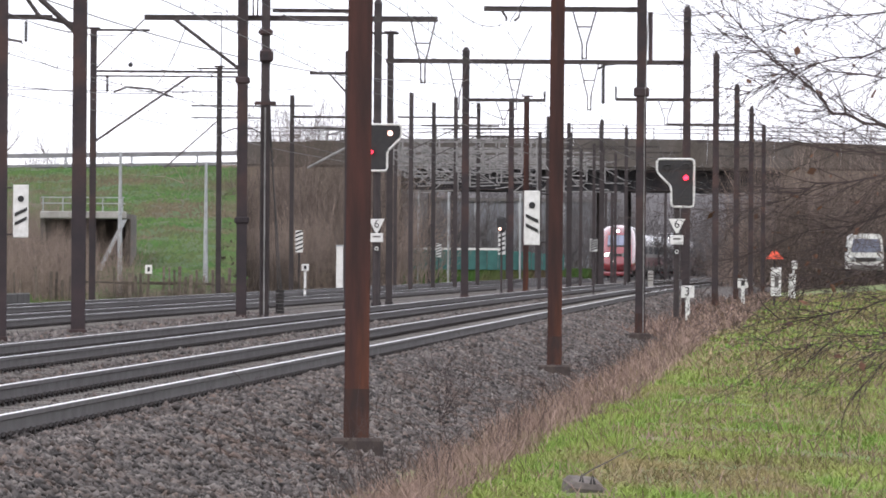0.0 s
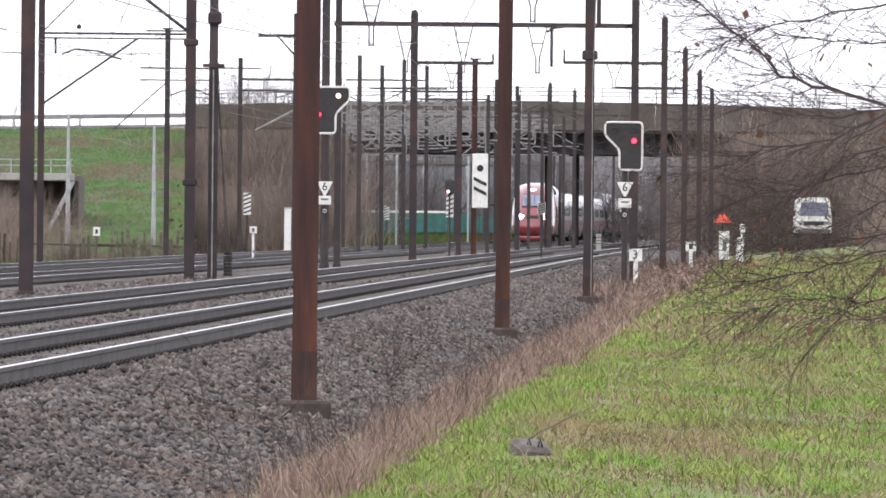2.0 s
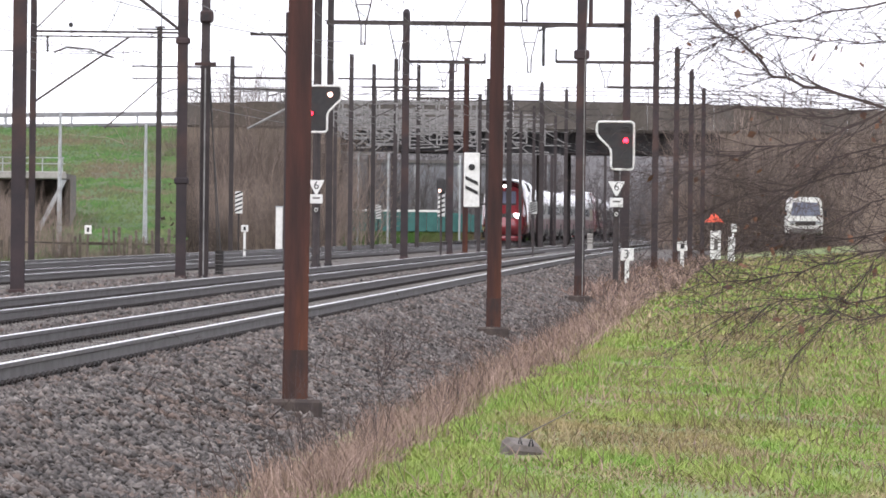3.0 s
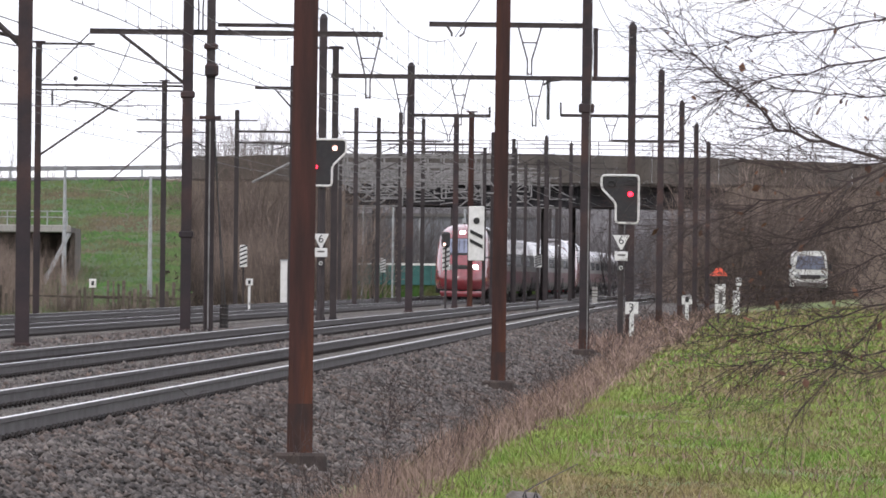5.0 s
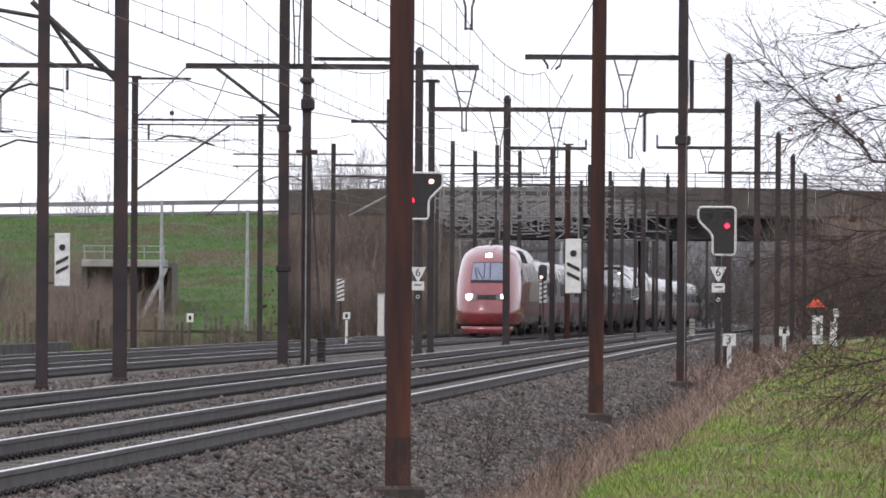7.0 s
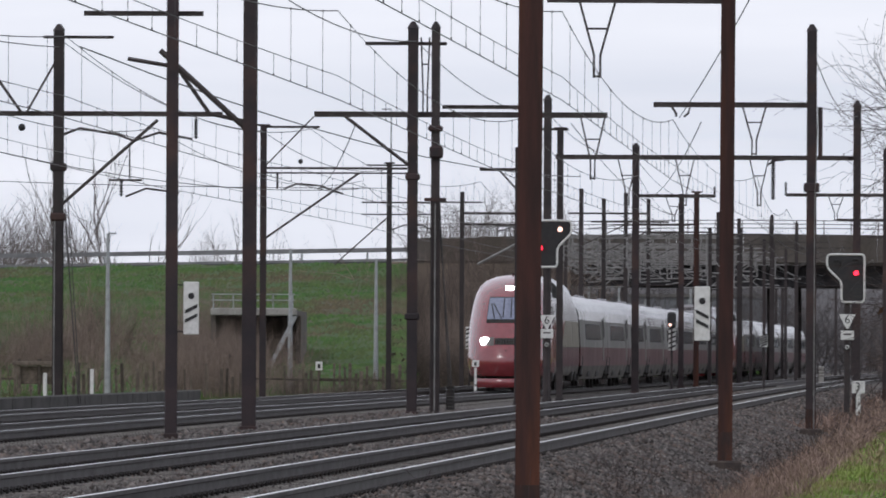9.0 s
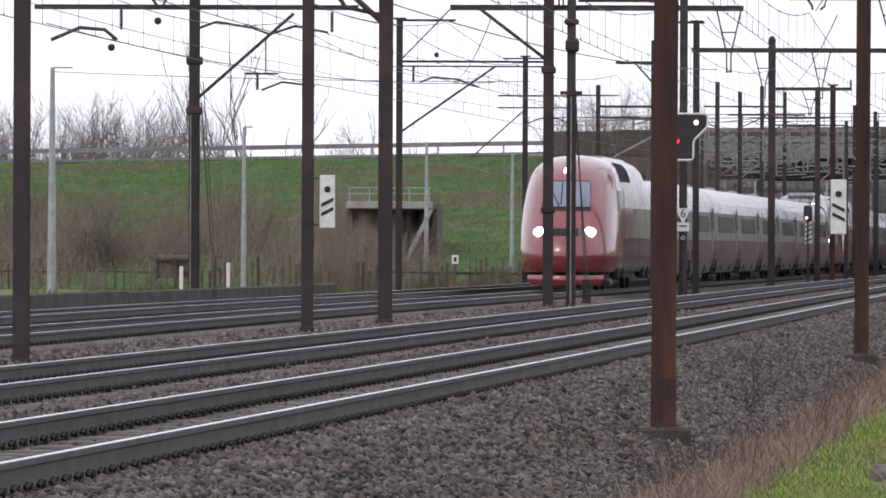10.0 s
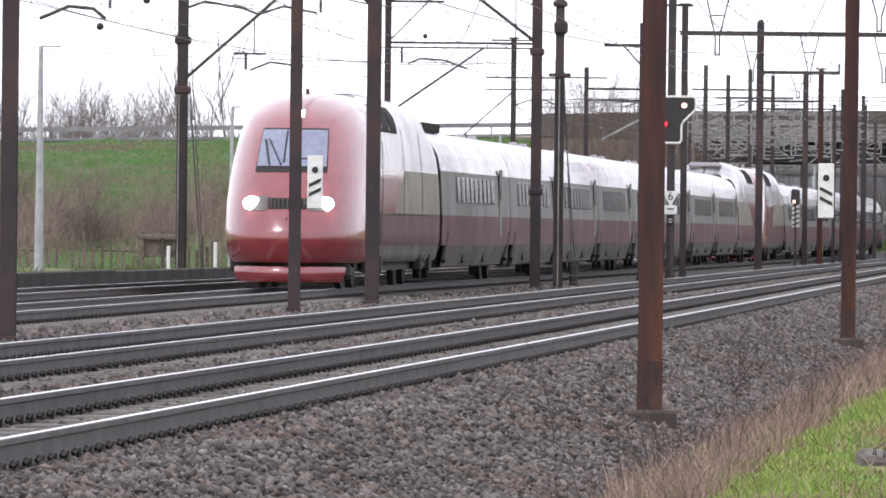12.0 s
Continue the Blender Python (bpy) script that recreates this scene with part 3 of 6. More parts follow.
# ---- overhead wires along the tracks ----
def wires(f, side, label, supports):
    """Contact wire, auxiliary wire, sagging carrier wire and clamped droppers over one track."""
    w = empty("overhead_line", 0, 0, 0, label, "overhead line", "overhead lines")
    drops, clamps = B(), B()
    for k, (a, b) in enumerate(zip(supports, supports[1:])):
        sa, sb = (0.2 if k % 2 else -0.2), (-0.2 if k % 2 else 0.2)
        cp, ap, mp = [], [], []
        for i in range(21):
            q = i / 20
            y = a + (b - a) * q
            x = f(y) + side + sa + (sb - sa) * q
            cp.append((x, y, 5.25))
            ap.append((x, y, 5.62 - 4 * 0.08 * q * (1 - q)))
            mp.append((x, y, 6.65 - 4 * 0.62 * q * (1 - q)))
            if 0 < i < 20:
                tube(drops, [cp[-1], ap[-1]], 0.005, 3)
                box(clamps, (x, y, 5.27), (0.018, 0.04, 0.035))
                if i % 2:
                    tube(drops, [ap[-1], mp[-1]], 0.005, 3)
                    box(clamps, ap[-1], (0.02, 0.04, 0.03))
                    box(clamps, mp[-1], (0.022, 0.04, 0.035))
        part("contact_wire", tube(B(), cp, 0.009, 4), WIRE, w)
        part("auxiliary_wire", tube(B(), ap, 0.007, 4), WIRE, w)
        part("carrier_wire", tube(B(), mp, 0.009, 4), WIRE, w)
    part("dropper_set", drops, WIRE, w, kind="stuff")
    part("clamp_set", clamps, BLACK, w, kind="stuff")


CH = [83, 143, 208, 272, 333, 390, 445, 502, 560]
wires(track_a, 0, "sagging overhead wire with droppers above the first track", CH)
wires(track_b, 0, "sagging overhead wire with droppers above the second track", CH)
wires(track_c, 0, "overhead wire above the train's track", [95, 155, 218, 283, 340, 396, 450, 510])
wires(track_d, 0, "overhead wire above the outer track", [95, 155, 218, 283, 340, 396, 450, 510])
feeders = empty("feeder_wires", 0, 0, 0, "thin feeder and crossover wires between the masts", "cable")
for a, b, sag in (((-13.4, 218, 8.8), (-11.0, 283, 8.2), 0.5), ((-11.0, 283, 8.2), (-8.45, 340, 8.2), 0.5), ((-4.7, 210, 8.6), (-2.0, 272, 8.5), 0.5), ((-7.2, 147, 8.5), (-4.6, 210, 8.5), 0.6),
                  ((4.54, 208, 8.3), (7.25, 270, 8.4), 0.5), ((7.25, 270, 8.4), (9.93, 330, 8.4), 0.4), ((-16.5, 150, 8.6), (-13.4, 218, 8.6), 0.5), ((-17, 218, 6.6), (-8, 283, 6.4), 0.5),
                  ((-8.7, 147, 6.2), (-1.0, 272, 6.6), 0.5), ((-1.0, 210, 6.6), (2.2, 333, 6.4), 0.4), ((2.0, 208, 6.6), (1.0, 333, 7.0), 0.5), ((-6.0, 210, 6.6), (-9.3, 283, 6.4), 0.3),
                  ((-2.0, 272, 8.5), (0.8, 333, 8.6), 0.5), ((0.8, 333, 8.5), (3.6, 397, 8.2), 0.5), ((-8, 330, 7.3), (-25.5, 330, 7.6), 0.1), ((1.5, 208, 6.7), (3.2, 143, 9.0), 0.2)):
    pts = []
    for i in range(13):
        q = i / 12
        pts.append([a[j] + (b[j] - a[j]) * q for j in range(3)])
        pts[-1][2] -= 4 * sag * q * (1 - q)
    part("wire", tube(B(), pts, 0.013, 4), WIRE, feeders)
for x, y, z in ((-14.15, 200, 5.62), (-13.12, 200, 6.21), (-10.41, 300, 7.62)):
    bm = B()
    bmesh.ops.create_icosphere(bm, subdivisions=2, radius=0.085, matrix=Matrix.Translation((x, y, z)))
    part("wire_ball", bm, BLACK, feeders, "dark round insulator ball", True)

# ---- road bridge and embankment ----
BROWNWALL = material("brown_stained_wall", (0.235, 0.19, 0.148), (0.16, 0.13, 0.102), 0.95, scale=0.5, fine=6, bump=0.5, dist=0.05, stretch=(1, 1, 0.4))
bridge = empty("road_bridge", 6, 550, 0, "weathered concrete road bridge over the railway", "bridge")


def camber(x):
    """Rise of the bridge towards midspan, x in the bridge's own metres."""
    return 0.33 * max(0.0, 1 - ((x - 3) / 19) ** 2)


part("deck", box(B(), (14, 5, 6.86), (65, 12.2, 0.16), bevel=0.03), CONCRETE, bridge)
for k in range(16):
    x = -16.4 + k * 4.06
    part("parapet_panel", box(B(), (x, -1.12 + 0.012 * (k % 2), 7.62 + camber(x) / 2), (4.05, 0.18, 1.42 + camber(x)), bevel=0.02, ry=-(camber(x + 2) - camber(x - 2)) / 6), CONCRETE, bridge, "stained concrete parapet panel")
    part("string_course", box(B(), (x, -1.2, 6.98), (4.05, 0.1, 0.12), bevel=0.02), CONCRETE, bridge)
for k in range(6):
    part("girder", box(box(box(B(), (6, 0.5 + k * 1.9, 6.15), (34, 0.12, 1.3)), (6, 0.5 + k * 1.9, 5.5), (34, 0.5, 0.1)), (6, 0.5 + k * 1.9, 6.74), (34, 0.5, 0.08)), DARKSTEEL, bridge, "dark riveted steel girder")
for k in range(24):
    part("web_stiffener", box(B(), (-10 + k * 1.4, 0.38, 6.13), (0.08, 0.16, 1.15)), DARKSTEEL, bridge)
for k in range(9):
    part("underslung_pipe", tube(B(), [(-9.5 + k * 3.6, 0.1, 5.42 + 0.1 * (k % 3)), (-6.0 + k * 3.6, 0.1, 5.42 + 0.1 * (k % 3))], 0.05), GALVDARK if k % 3 == 0 else GREYMAST, bridge)
part("abutment", box(B(), (-14.2, 4.4, 2.95), (11.2, 11, 7.9), bevel=0.1), BROWNWALL, bridge, "brown weathered concrete abutment wall")
part("abutment", box(B(), (24, 4.4, 3.0), (19, 11, 8.0), bevel=0.1), BROWNWALL, bridge, "brown weathered concrete abutment wall")
for x in (3.6, 5.3):
    part("pier", tube(B(), [(x, 4, -0.6), (x, 4, 6.0)], 0.22, 10), GREYMAST, bridge)
for k in range(40):
    x = -18 + k * 1.65
    part("railing_post", box(B(), (x, -0.9, 8.7 + camber(x)), (0.06, 0.06, 0.95)), GALVDARK, bridge)
for z in (8.7, 8.95, 9.17):
    part("handrail", tube(B(), [(-18.5 + 2.2 * k, -0.9, z + camber(-18.5 + 2.2 * k)) for k in range(31)], 0.028, 5), GALVDARK, bridge)


def interp(v, table):
    """Straight-line value of a table of pairs at v."""
    for (a, p), (b, q) in zip(table, table[1:]):
        if v <= b:
            return p + (q - p) * (v - a) / (b - a)
    return table[-1][1]


def road_z(x):
    """Height of the road along the embankment and over the bridge."""
    return 6.85 + (0.02 * (x + 13) + 0.00003 * (x + 13) ** 2 if x < -13 else 0.0)


def slope_mesh():
    verts, faces = [], []
    skew = lambda x, y: x + (-0.0231 * y + 12.0) * max(0.0, min(1.0, (x + 40) / 28))
    prof = [(410, -0.75), (424, 0.1), (440, 1.0), (460, 2.1), (485, 3.4), (510, 4.7), (530, 5.9), (546, 6.75), (550, 6.95), (565, 6.95), (590, 5.5), (650, -1.0)]
    cols = [-420 + 10 * k for k in range(33)] + [-90 + 0.9 * k for k in range(87)]
    fine_prof = []
    for (ya, za), (yb, zb) in zip(prof, prof[1:]):
        steps = max(1, int((yb - ya) / 3.5)) if yb < 560 else 1
        fine_prof += [(ya + (yb - ya) * k / steps, za + (zb - za) * k / steps) for k in range(steps)]
    prof = fine_prof + prof[-1:]
    for x in cols:
        top = road_z(x)
        for y, z in prof:
            verts.append((skew(x, y), y + 1.5 * noise.noise((x * 0.05, y * 0.05, 2)), (z * (top / 6.95) if z > 0 else z) + 0.22 * noise.noise((x * 0.25, y * 0.12, 5)) + 0.16 * noise.noise((x * 0.9, y * 0.3, 8))))
    n = len(prof)
    for i in range(len(cols) - 1):
        for j in range(n - 1):
            a = i * n + j
            faces.append((a, a + 1, a + n + 1, a + n))
    me = raw("embankment", verts, faces, TURF)
    me.shade_smooth()
    return me


tagged(new("embankment", slope_mesh()), "grassy road embankment, green with brown patches", "embankment", kind="structure")
right_v, right_f = [], []
for k in range(24):
    x = 26 + 8.0 * k
    for y, z in ((540, -0.6), (547, 5.5), (550, 6.85), (566, 6.85), (640, -1.0)):
        right_v.append((x, y + 1.2 * noise.noise((x * 0.1, y, 0)), z))
right_f = [(j * 5 + i, j * 5 + i + 1, j * 5 + i + 6, j * 5 + i + 5) for j in range(23) for i in range(4)]
tagged(new("far_bank", raw("far_bank", right_v, right_f, EARTH)), "brown earth road bank beyond the bridge", "embankment", kind="structure")
road_v, road_f = [], []
for k in range(120):
    x = -420 + k * 5.2
    for y in (551.3, 551.5, 559.8, 560.0):
        road_v.append((x, y, road_z(x) + (0.1 if 551.4 < y < 559.9 else -0.1)))
road_f = [(j * 4 + i, j * 4 + i + 1, j * 4 + i + 5, j * 4 + i + 4) for j in range(119) for i in range(3)]
tagged(new("road", raw("road", road_v, road_f, material("asphalt", (0.06, 0.06, 0.062), (0.045, 0.045, 0.047), 0.9, scale=0.5, fine=9))), "grey asphalt road along the embankment crest", "road", kind="structure")
GUARD = material("dull_guard_rail_steel", (0.26, 0.265, 0.27), (0.19, 0.19, 0.195), 0.6, 0.3, scale=0.6, fine=6, bump=0.05)
guard = empty("guard_rail", -13, 550.6, 6.65, "galvanised steel road guard rail on the embankment crest", "guard rail")
for k in range(46):
    x = -2 - k * 4.0
    part("post", box(B(), (x + 4, 0, 0.3 + 0.02 * (x + 4)), (0.12, 0.12, 1.3)), GALV, guard)
for z, h in ((1.02, 0.27), (0.4, 0.16)):
    bm = B()
    prism(bm, [(2, z - h / 2), (2, z + h / 2), (-180, z + h / 2 - 3.62), (-180, z - h / 2 - 3.62)], -0.1, -0.02)
    part("rail", bm, GUARD, guard)


# ---- low concrete wall, fences, lamp posts ----
WALLDARK = material("damp_dark_concrete", (0.07, 0.065, 0.06), (0.045, 0.042, 0.038), 0.95, scale=1.5, fine=20)
wall = empty("low_wall", -13, 200, -0.3, "low dark concrete wall beside the outer track", "wall", kind="structure")
y = 140.0
while y < 250:
    x = track_c(y + 2) - 5.95
    part("wall_block", box(B(), (x + 13, y + 2 - 200, 0.12), (0.25, 3.96, 0.78 + 0.06 * (y < 200)), rz=-math.atan(track_c(y + 3) - track_c(y + 2)), bevel=0.03), WALLDARK, wall)
    y += 4.0
for x, y, z0, z1 in ((-14.15, 225, -0.75, 0.72), (-12.98, 225, -0.75, 0.82)):
    bm = box(B(), (x, y, (z0 + z1) / 2), (0.09, 0.09, z1 - z0), bevel=0.015)
    tagged(new("marker_post", finish("marker_post", bm, WHITE)), "white painted marker post beside the track", "post", "marker posts")

WOOD = material("weathered_wood", (0.15, 0.122, 0.1), (0.075, 0.06, 0.05), 0.9, scale=6, fine=40, obj=0.35)
BARK = material("bare_bark", (0.048, 0.035, 0.034), (0.07, 0.05, 0.045), 0.9, scale=8, fine=60, bump=0)
BRUSH = material("winter_brushwood", (0.27, 0.21, 0.175), (0.19, 0.147, 0.124), 0.95, scale=0.5, fine=3, bump=0, island=0.4)
FARWOOD = material("far_bare_trees", (0.2, 0.175, 0.168), (0.15, 0.132, 0.127), 0.95, scale=0.3, fine=3, bump=0, island=0.25)
# distance haze is put into this colour as a flat, low-contrast grey
UNDERWOOD = material("haze_grey_far_wood", (0.12, 0.11, 0.11), (0.085, 0.08, 0.082), 0.95, scale=0.4, fine=3, bump=0, island=0.35)
DARKBRUSH = material("dark_brushwood", (0.135, 0.105, 0.088), (0.09, 0.07, 0.06), 0.95, scale=0.5, fine=3, bump=0, island=0.45)
LEAF = material("dry_leaf", (0.2, 0.1, 0.06), (0.12, 0.06, 0.04), 0.9, bump=0, island=0.3)
TEAL = material("teal_sheet", (0.028, 0.125, 0.115), (0.02, 0.095, 0.09), 0.5, scale=2, fine=9, bump=0.05)
ORANGE = material("orange_hood", (0.75, 0.09, 0.035), (0.65, 0.08, 0.03), 0.5, bump=0)

rng = random.Random(7)
fence = empty("paling_fence", -18, 362, -0.5, "weathered uneven wooden paling fence below the embankment", "fence")
x = -32.0
while x < -8.3:
    h = rng.uniform(0.8, 1.45) if not -23.4 < x < -21.6 else 0.8
    part("paling", box(B(), (x + 18, rng.uniform(-0.2, 0.2), h / 2), (rng.uniform(0.07, 0.15), 0.08, h), ry=rng.uniform(-0.05, 0.05), bevel=0.01), WOOD, fence)
    x += rng.choice((0.2, 0.24, 0.3, 0.36, 0.62))
for z in (0.7,):
    for x in (-11.5, -7.0, 5.5, 8.0):
        part("fence_rail", box(B(), (x, 0.12, z), (3.6, 0.05, 0.07), ry=0.02), WOOD, fence)
rack = empty("wooden_rack", -22.6, 355, -0.4, "dark wooden rack like a hay feeder in the rough grass", "rack")
for s in (-0.75, 0.05, 0.8):
    part("leg", box(B(), (s, 0, 0.7), (0.13, 0.13, 1.4), bevel=0.02), WOOD, rack)
part("top_bar", box(B(), (0, 0, 1.22), (2.0, 0.3, 0.16), bevel=0.02), WOOD, rack)
part("back_board", box(B(), (0, 0.2, 0.75), (1.6, 0.08, 0.7), bevel=0.02), WOOD, rack)
part("brace", box(B(), (0.4, -0.05, 0.7), (0.9, 0.08, 0.12), ry=-0.6), WOOD, rack)


def lamp_post(x, y, top, arm, r=0.07):
    p = empty("street_lamp", x, y, -0.6, "slender galvanised lamp post behind the railway", "street lamp", "lamp posts")
    part("pole", tube(B(), [(0, 0, 0), (0, 0, top * 0.5), (0, 0, top + 0.6)], r * 1.3, 8, r * 0.6), GALV, p)
    if arm:
        part("lamp_head", box(B(), (arm / 2, 0, top + 0.6), (abs(arm), 0.12, 0.06), bevel=0.02), GALV, p)
    return p


lamp_post(-25.5, 330, 7.75, 0.75, 0.14)
lamp_post(-20.15, 360, 6.0, 0.35, 0.1)
lamp_post(-14.3, 400, 5.9, 0.0, 0.1)
lamp_post(-11.03, 420, 5.7, 0.0, 0.1)
lamp_post(-11.6, 470, 14.0, -0.5, 0.06)
plate = empty("number_board", -11.39, 350, -0.4, "small white board with a dark mark on a post", "sign")
part("post", tube(B(), [(0, 0, 0), (0, 0, 1.2)], 0.03), WOOD, plate)
part("board", box(B(), (0, -0.05, 1.17), (0.27, 0.03, 0.34), bevel=0.01), WHITE, plate)
part("mark", box(B(), (0, -0.07, 1.17), (0.1, 0.02, 0.17)), BLACK, plate)

# ---- underpass mouth in the embankment ----
PALE = material("pale_concrete", (0.4, 0.39, 0.36), (0.28, 0.27, 0.25), 0.9, scale=1.5, fine=12)
under = empty("culvert_portal", -17.2, 432, 0, "concrete culvert mouth with a railing in the embankment", "culvert", kind="structure")
part("lintel", box(B(), (0, 0.1, 3.25), (4.1, 1.0, 0.36), bevel=0.05), PALE, under)
part("roof_slab", box(B(), (0, 7.6, 3.2), (4.1, 14, 0.24)), CONCRETE, under)
part("back_wall", box(B(), (0, 14.4, 1.3), (4.1, 0.6, 3.6)), CONCRETE, under, "shaded brown back wall")
for e, y0 in ((-1.95, 0.6), (1.95, 5.5)):
    part("side_wall", box(B(), (e, (14.2 + y0) / 2, 1.2), (0.25, 14.2 - y0, 3.76)), CONCRETE, under)
part("wing_wall", prism(B(), [(1.9, 3.05), (2.1, 3.05), (0.7, 0.2), (0.45, 0.2)], -0.3, 0.1), GALV, under, "slanting pale concrete edge")
for k in range(5):
    part("railing_post", box(B(), (-1.9 + k * 0.95, -0.6, 3.75), (0.05, 0.05, 0.75)), GALV, under)
for z in (3.8, 4.08):
    part("handrail", box(B(), (0, -0.6, z), (4.0, 0.05, 0.05)), GALV, under)


# ---- signals and signs ----
def glyph(text, size, mat, parent, x, y, z):
    cu = bpy.data.curves.new("numeral", "FONT")
    cu.body, cu.size, cu.align_x, cu.align_y, cu.extrude = text, size, "CENTER", "CENTER", 0.004
    tmp = new("numeral_curve", cu)
    me = bpy.data.meshes.new_from_object(tmp)
    bpy.data.objects.remove(tmp)
    me.materials.append(mat)
    ob = new("numeral", me)
    ob.parent = parent
    ob.matrix_local = pose(x, y, z, 90, 0, 0)
    return ob


def rounded(points, r=0.12, n=4):
    out, k = [], len(points)
    for i in range(k):
        p, q, s = (Vector(points[j % k]) for j in (i - 1, i, i + 1))
        a, b = q + (p - q).normalized() * r, q + (s - q).normalized() * r
        for j in range(n + 1):
            t = j / n
            out.append(tuple((1 - t) ** 2 * a + 2 * t * (1 - t) * q + t * t * b))
    return out


def signal(x, y, flip, head_z, mast_dx, lamps, label, plate_zs):
    """A colour-light signal: a black backplate with a white edge and a side arm."""
    s = empty("railway_signal", x, y, -0.4, label, "signal", "colour-light signals")
    f = -1 if flip else 1
    pts = [(-0.54, 0.68), (0.54, 0.68), (0.54, -0.7), (-0.12, -0.7), (-0.12, -0.12), (-0.54, 0.3)]
    pts = [(f * a, b) for a, b in pts]
    zz = head_z + 0.4
    line = rounded(pts)
    part("backplate", prism(B(), line, -0.05, 0.05, 0, zz), SIGNALBLACK, s, "black backplate")
    part("white_edge", tube(B(), [(a, -0.06, zz + b) for a, b in line + line[:1]], 0.034, 5), WHITE, s, "white reflective edge")
    for lx, lz, mat in lamps:
        bm = B()
        bmesh.ops.create_cone(bm, cap_ends=True, segments=14, radius1=0.075, radius2=0.075, depth=0.08, matrix=Matrix.Translation((lx, -0.08, zz + lz)) @ Matrix.Rotation(math.pi / 2, 4, "X"))
        lens = part("lamp", bm, mat, s, "glowing lamp lens")
        part("hood", tube(B(), [(lx - 0.1, -0.12, zz + lz), (lx - 0.07, -0.14, zz + lz + 0.09), (lx + 0.07, -0.14, zz + lz + 0.09), (lx + 0.1, -0.12, zz + lz)], 0.02, 5), SIGNALBLACK, lens)
    part("post", tube(B(), [(mast_dx, 0.1, 0), (mast_dx, 0.1, zz)], 0.09, 10), GREYMAST, s)
    if plate_zs:
        tri, sq, ring = (z + 0.4 for z in plate_zs)
        t = part("speed_plate", prism(B(), [(-0.24, 0.2), (0.24, 0.2), (0.03, -0.22), (-0.03, -0.22)], -0.06, -0.03, mast_dx, tri), WHITE, s, "white triangular speed plate")
        glyph("6", 0.34, BLACK, s, mast_dx, -0.066, tri + 0.04)
        part("number_plate", box(B(), (mast_dx, -0.05, sq), (0.38, 0.03, 0.27), bevel=0.015), WHITE, s, "white plate with dark bars")
        part("plate_bar", box(B(), (mast_dx, -0.07, sq + 0.03), (0.22, 0.02, 0.05)), T_GREY, s)
        part("round_plate", box(B(), (mast_dx, -0.05, ring), (0.17, 0.03, 0.17), bevel=0.04), BLACK, s)
        part("ring", tube(B(), [(mast_dx + 0.05 * math.cos(a * 0.785), -0.075, ring + 0.05 * math.sin(a * 0.785)) for a in range(9)], 0.014, 5), WHITE, s)
    return s


signal(6.72, 262, False, 3.5, 0.05, [(0.3, 0.14, REDLAMP), (0.3, 0.45, BLACK), (-0.25, 0.42, BLACK)], "black railway signal with white edge showing red", (2.25, 1.84, 1.5))
signal(-1.8, 269, True, 4.55, -0.18, [(0.2, 0.42, WHITELAMP), (-0.38, -0.14, REDLAMP)], "black railway signal showing pinkish white and red", (2.22, 1.86, 1.54))


def dot_board(x, y, z, mast_x, flip):
    b = empty("marker_board", x, y, z, "white board with a black dot and two slanting bars", "sign", "dot boards")
    part("board", box(B(), (0, 0, 0), (0.25, 0.025, 0.86), bevel=0.01), WHITE, b)
    bm = B()
    bmesh.ops.create_cone(bm, cap_ends=True, segments=18, radius1=0.052, radius2=0.052, depth=0.02, matrix=Matrix.Translation((0, -0.018, 0.2)) @ Matrix.Rotation(math.pi / 2, 4, "X"))
    part("dot", bm, BLACK, b)
    s = -1 if flip else 1
    for q in (-0.01, -0.16):
        part("bar", prism(B(), [(-0.1, q + 0.05 * s + 0.028), (0.1, q - 0.05 * s + 0.028), (0.1, q - 0.05 * s - 0.028), (-0.1, q + 0.05 * s - 0.028)], -0.025, -0.012), BLACK, b)
    for q in (0.38, -0.38):
        part("bracket", tube(B(), [(0, 0.03, q), (mast_x - x, 0.16, q)], 0.014, 6), GREYMAST, b)


dot_board(1.4, 142.8, 1.88, 1.77, False)
dot_board(-6.86, 146.8, 1.95, -7.19, True)


def striped_board(x, y, z0, z, h):
    b = empty("striped_board", x, y, z0, "white board with slanting black stripes on a post", "sign", "striped boards")
    part("post", tube(B(), [(0, 0.05, 0), (0, 0.05, z - z0 + h / 2)], 0.04), GREYMAST, b)
    part("board", box(B(), (0, 0, z - z0), (0.3, 0.03, h), bevel=0.01), WHITE, b)
    for k in range(5):
        q = z - z0 - h / 2 + h * (k + 0.6) / 5.2
        part("stripe", prism(B(), [(-0.14, q - 0.06), (0.14, q + 0.05), (0.14, q + 0.12), (-0.14, q + 0.01)], -0.03, -0.018), BLACK, b)


striped_board(-5.89, 370, -0.4, 1.93, 0.9)
striped_board(2.4, 370, -0.3, 1.95, 1.0)
striped_board(-0.25, 515, -0.3, 1.78, 0.8)
striped_board(6.08, 365, -0.3, 1.85, 0.5)
dwarf = empty("dwarf_signal", 2.38, 369.7, -0.3, "small dark signal head with a pale lit lamp", "signal")
part("head", box(B(), (0, 0, 3.0), (0.36, 0.16, 0.62), bevel=0.08), SIGNALBLACK, dwarf)
bm = B()
bmesh.ops.create_cone(bm, cap_ends=True, segments=12, radius1=0.06, radius2=0.06, depth=0.06, matrix=Matrix.Translation((-0.06, -0.1, 2.8)) @ Matrix.Rotation(math.pi / 2, 4, "X"))
part("lamp", bm, WHITELAMP, dwarf, "glowing lamp lens")
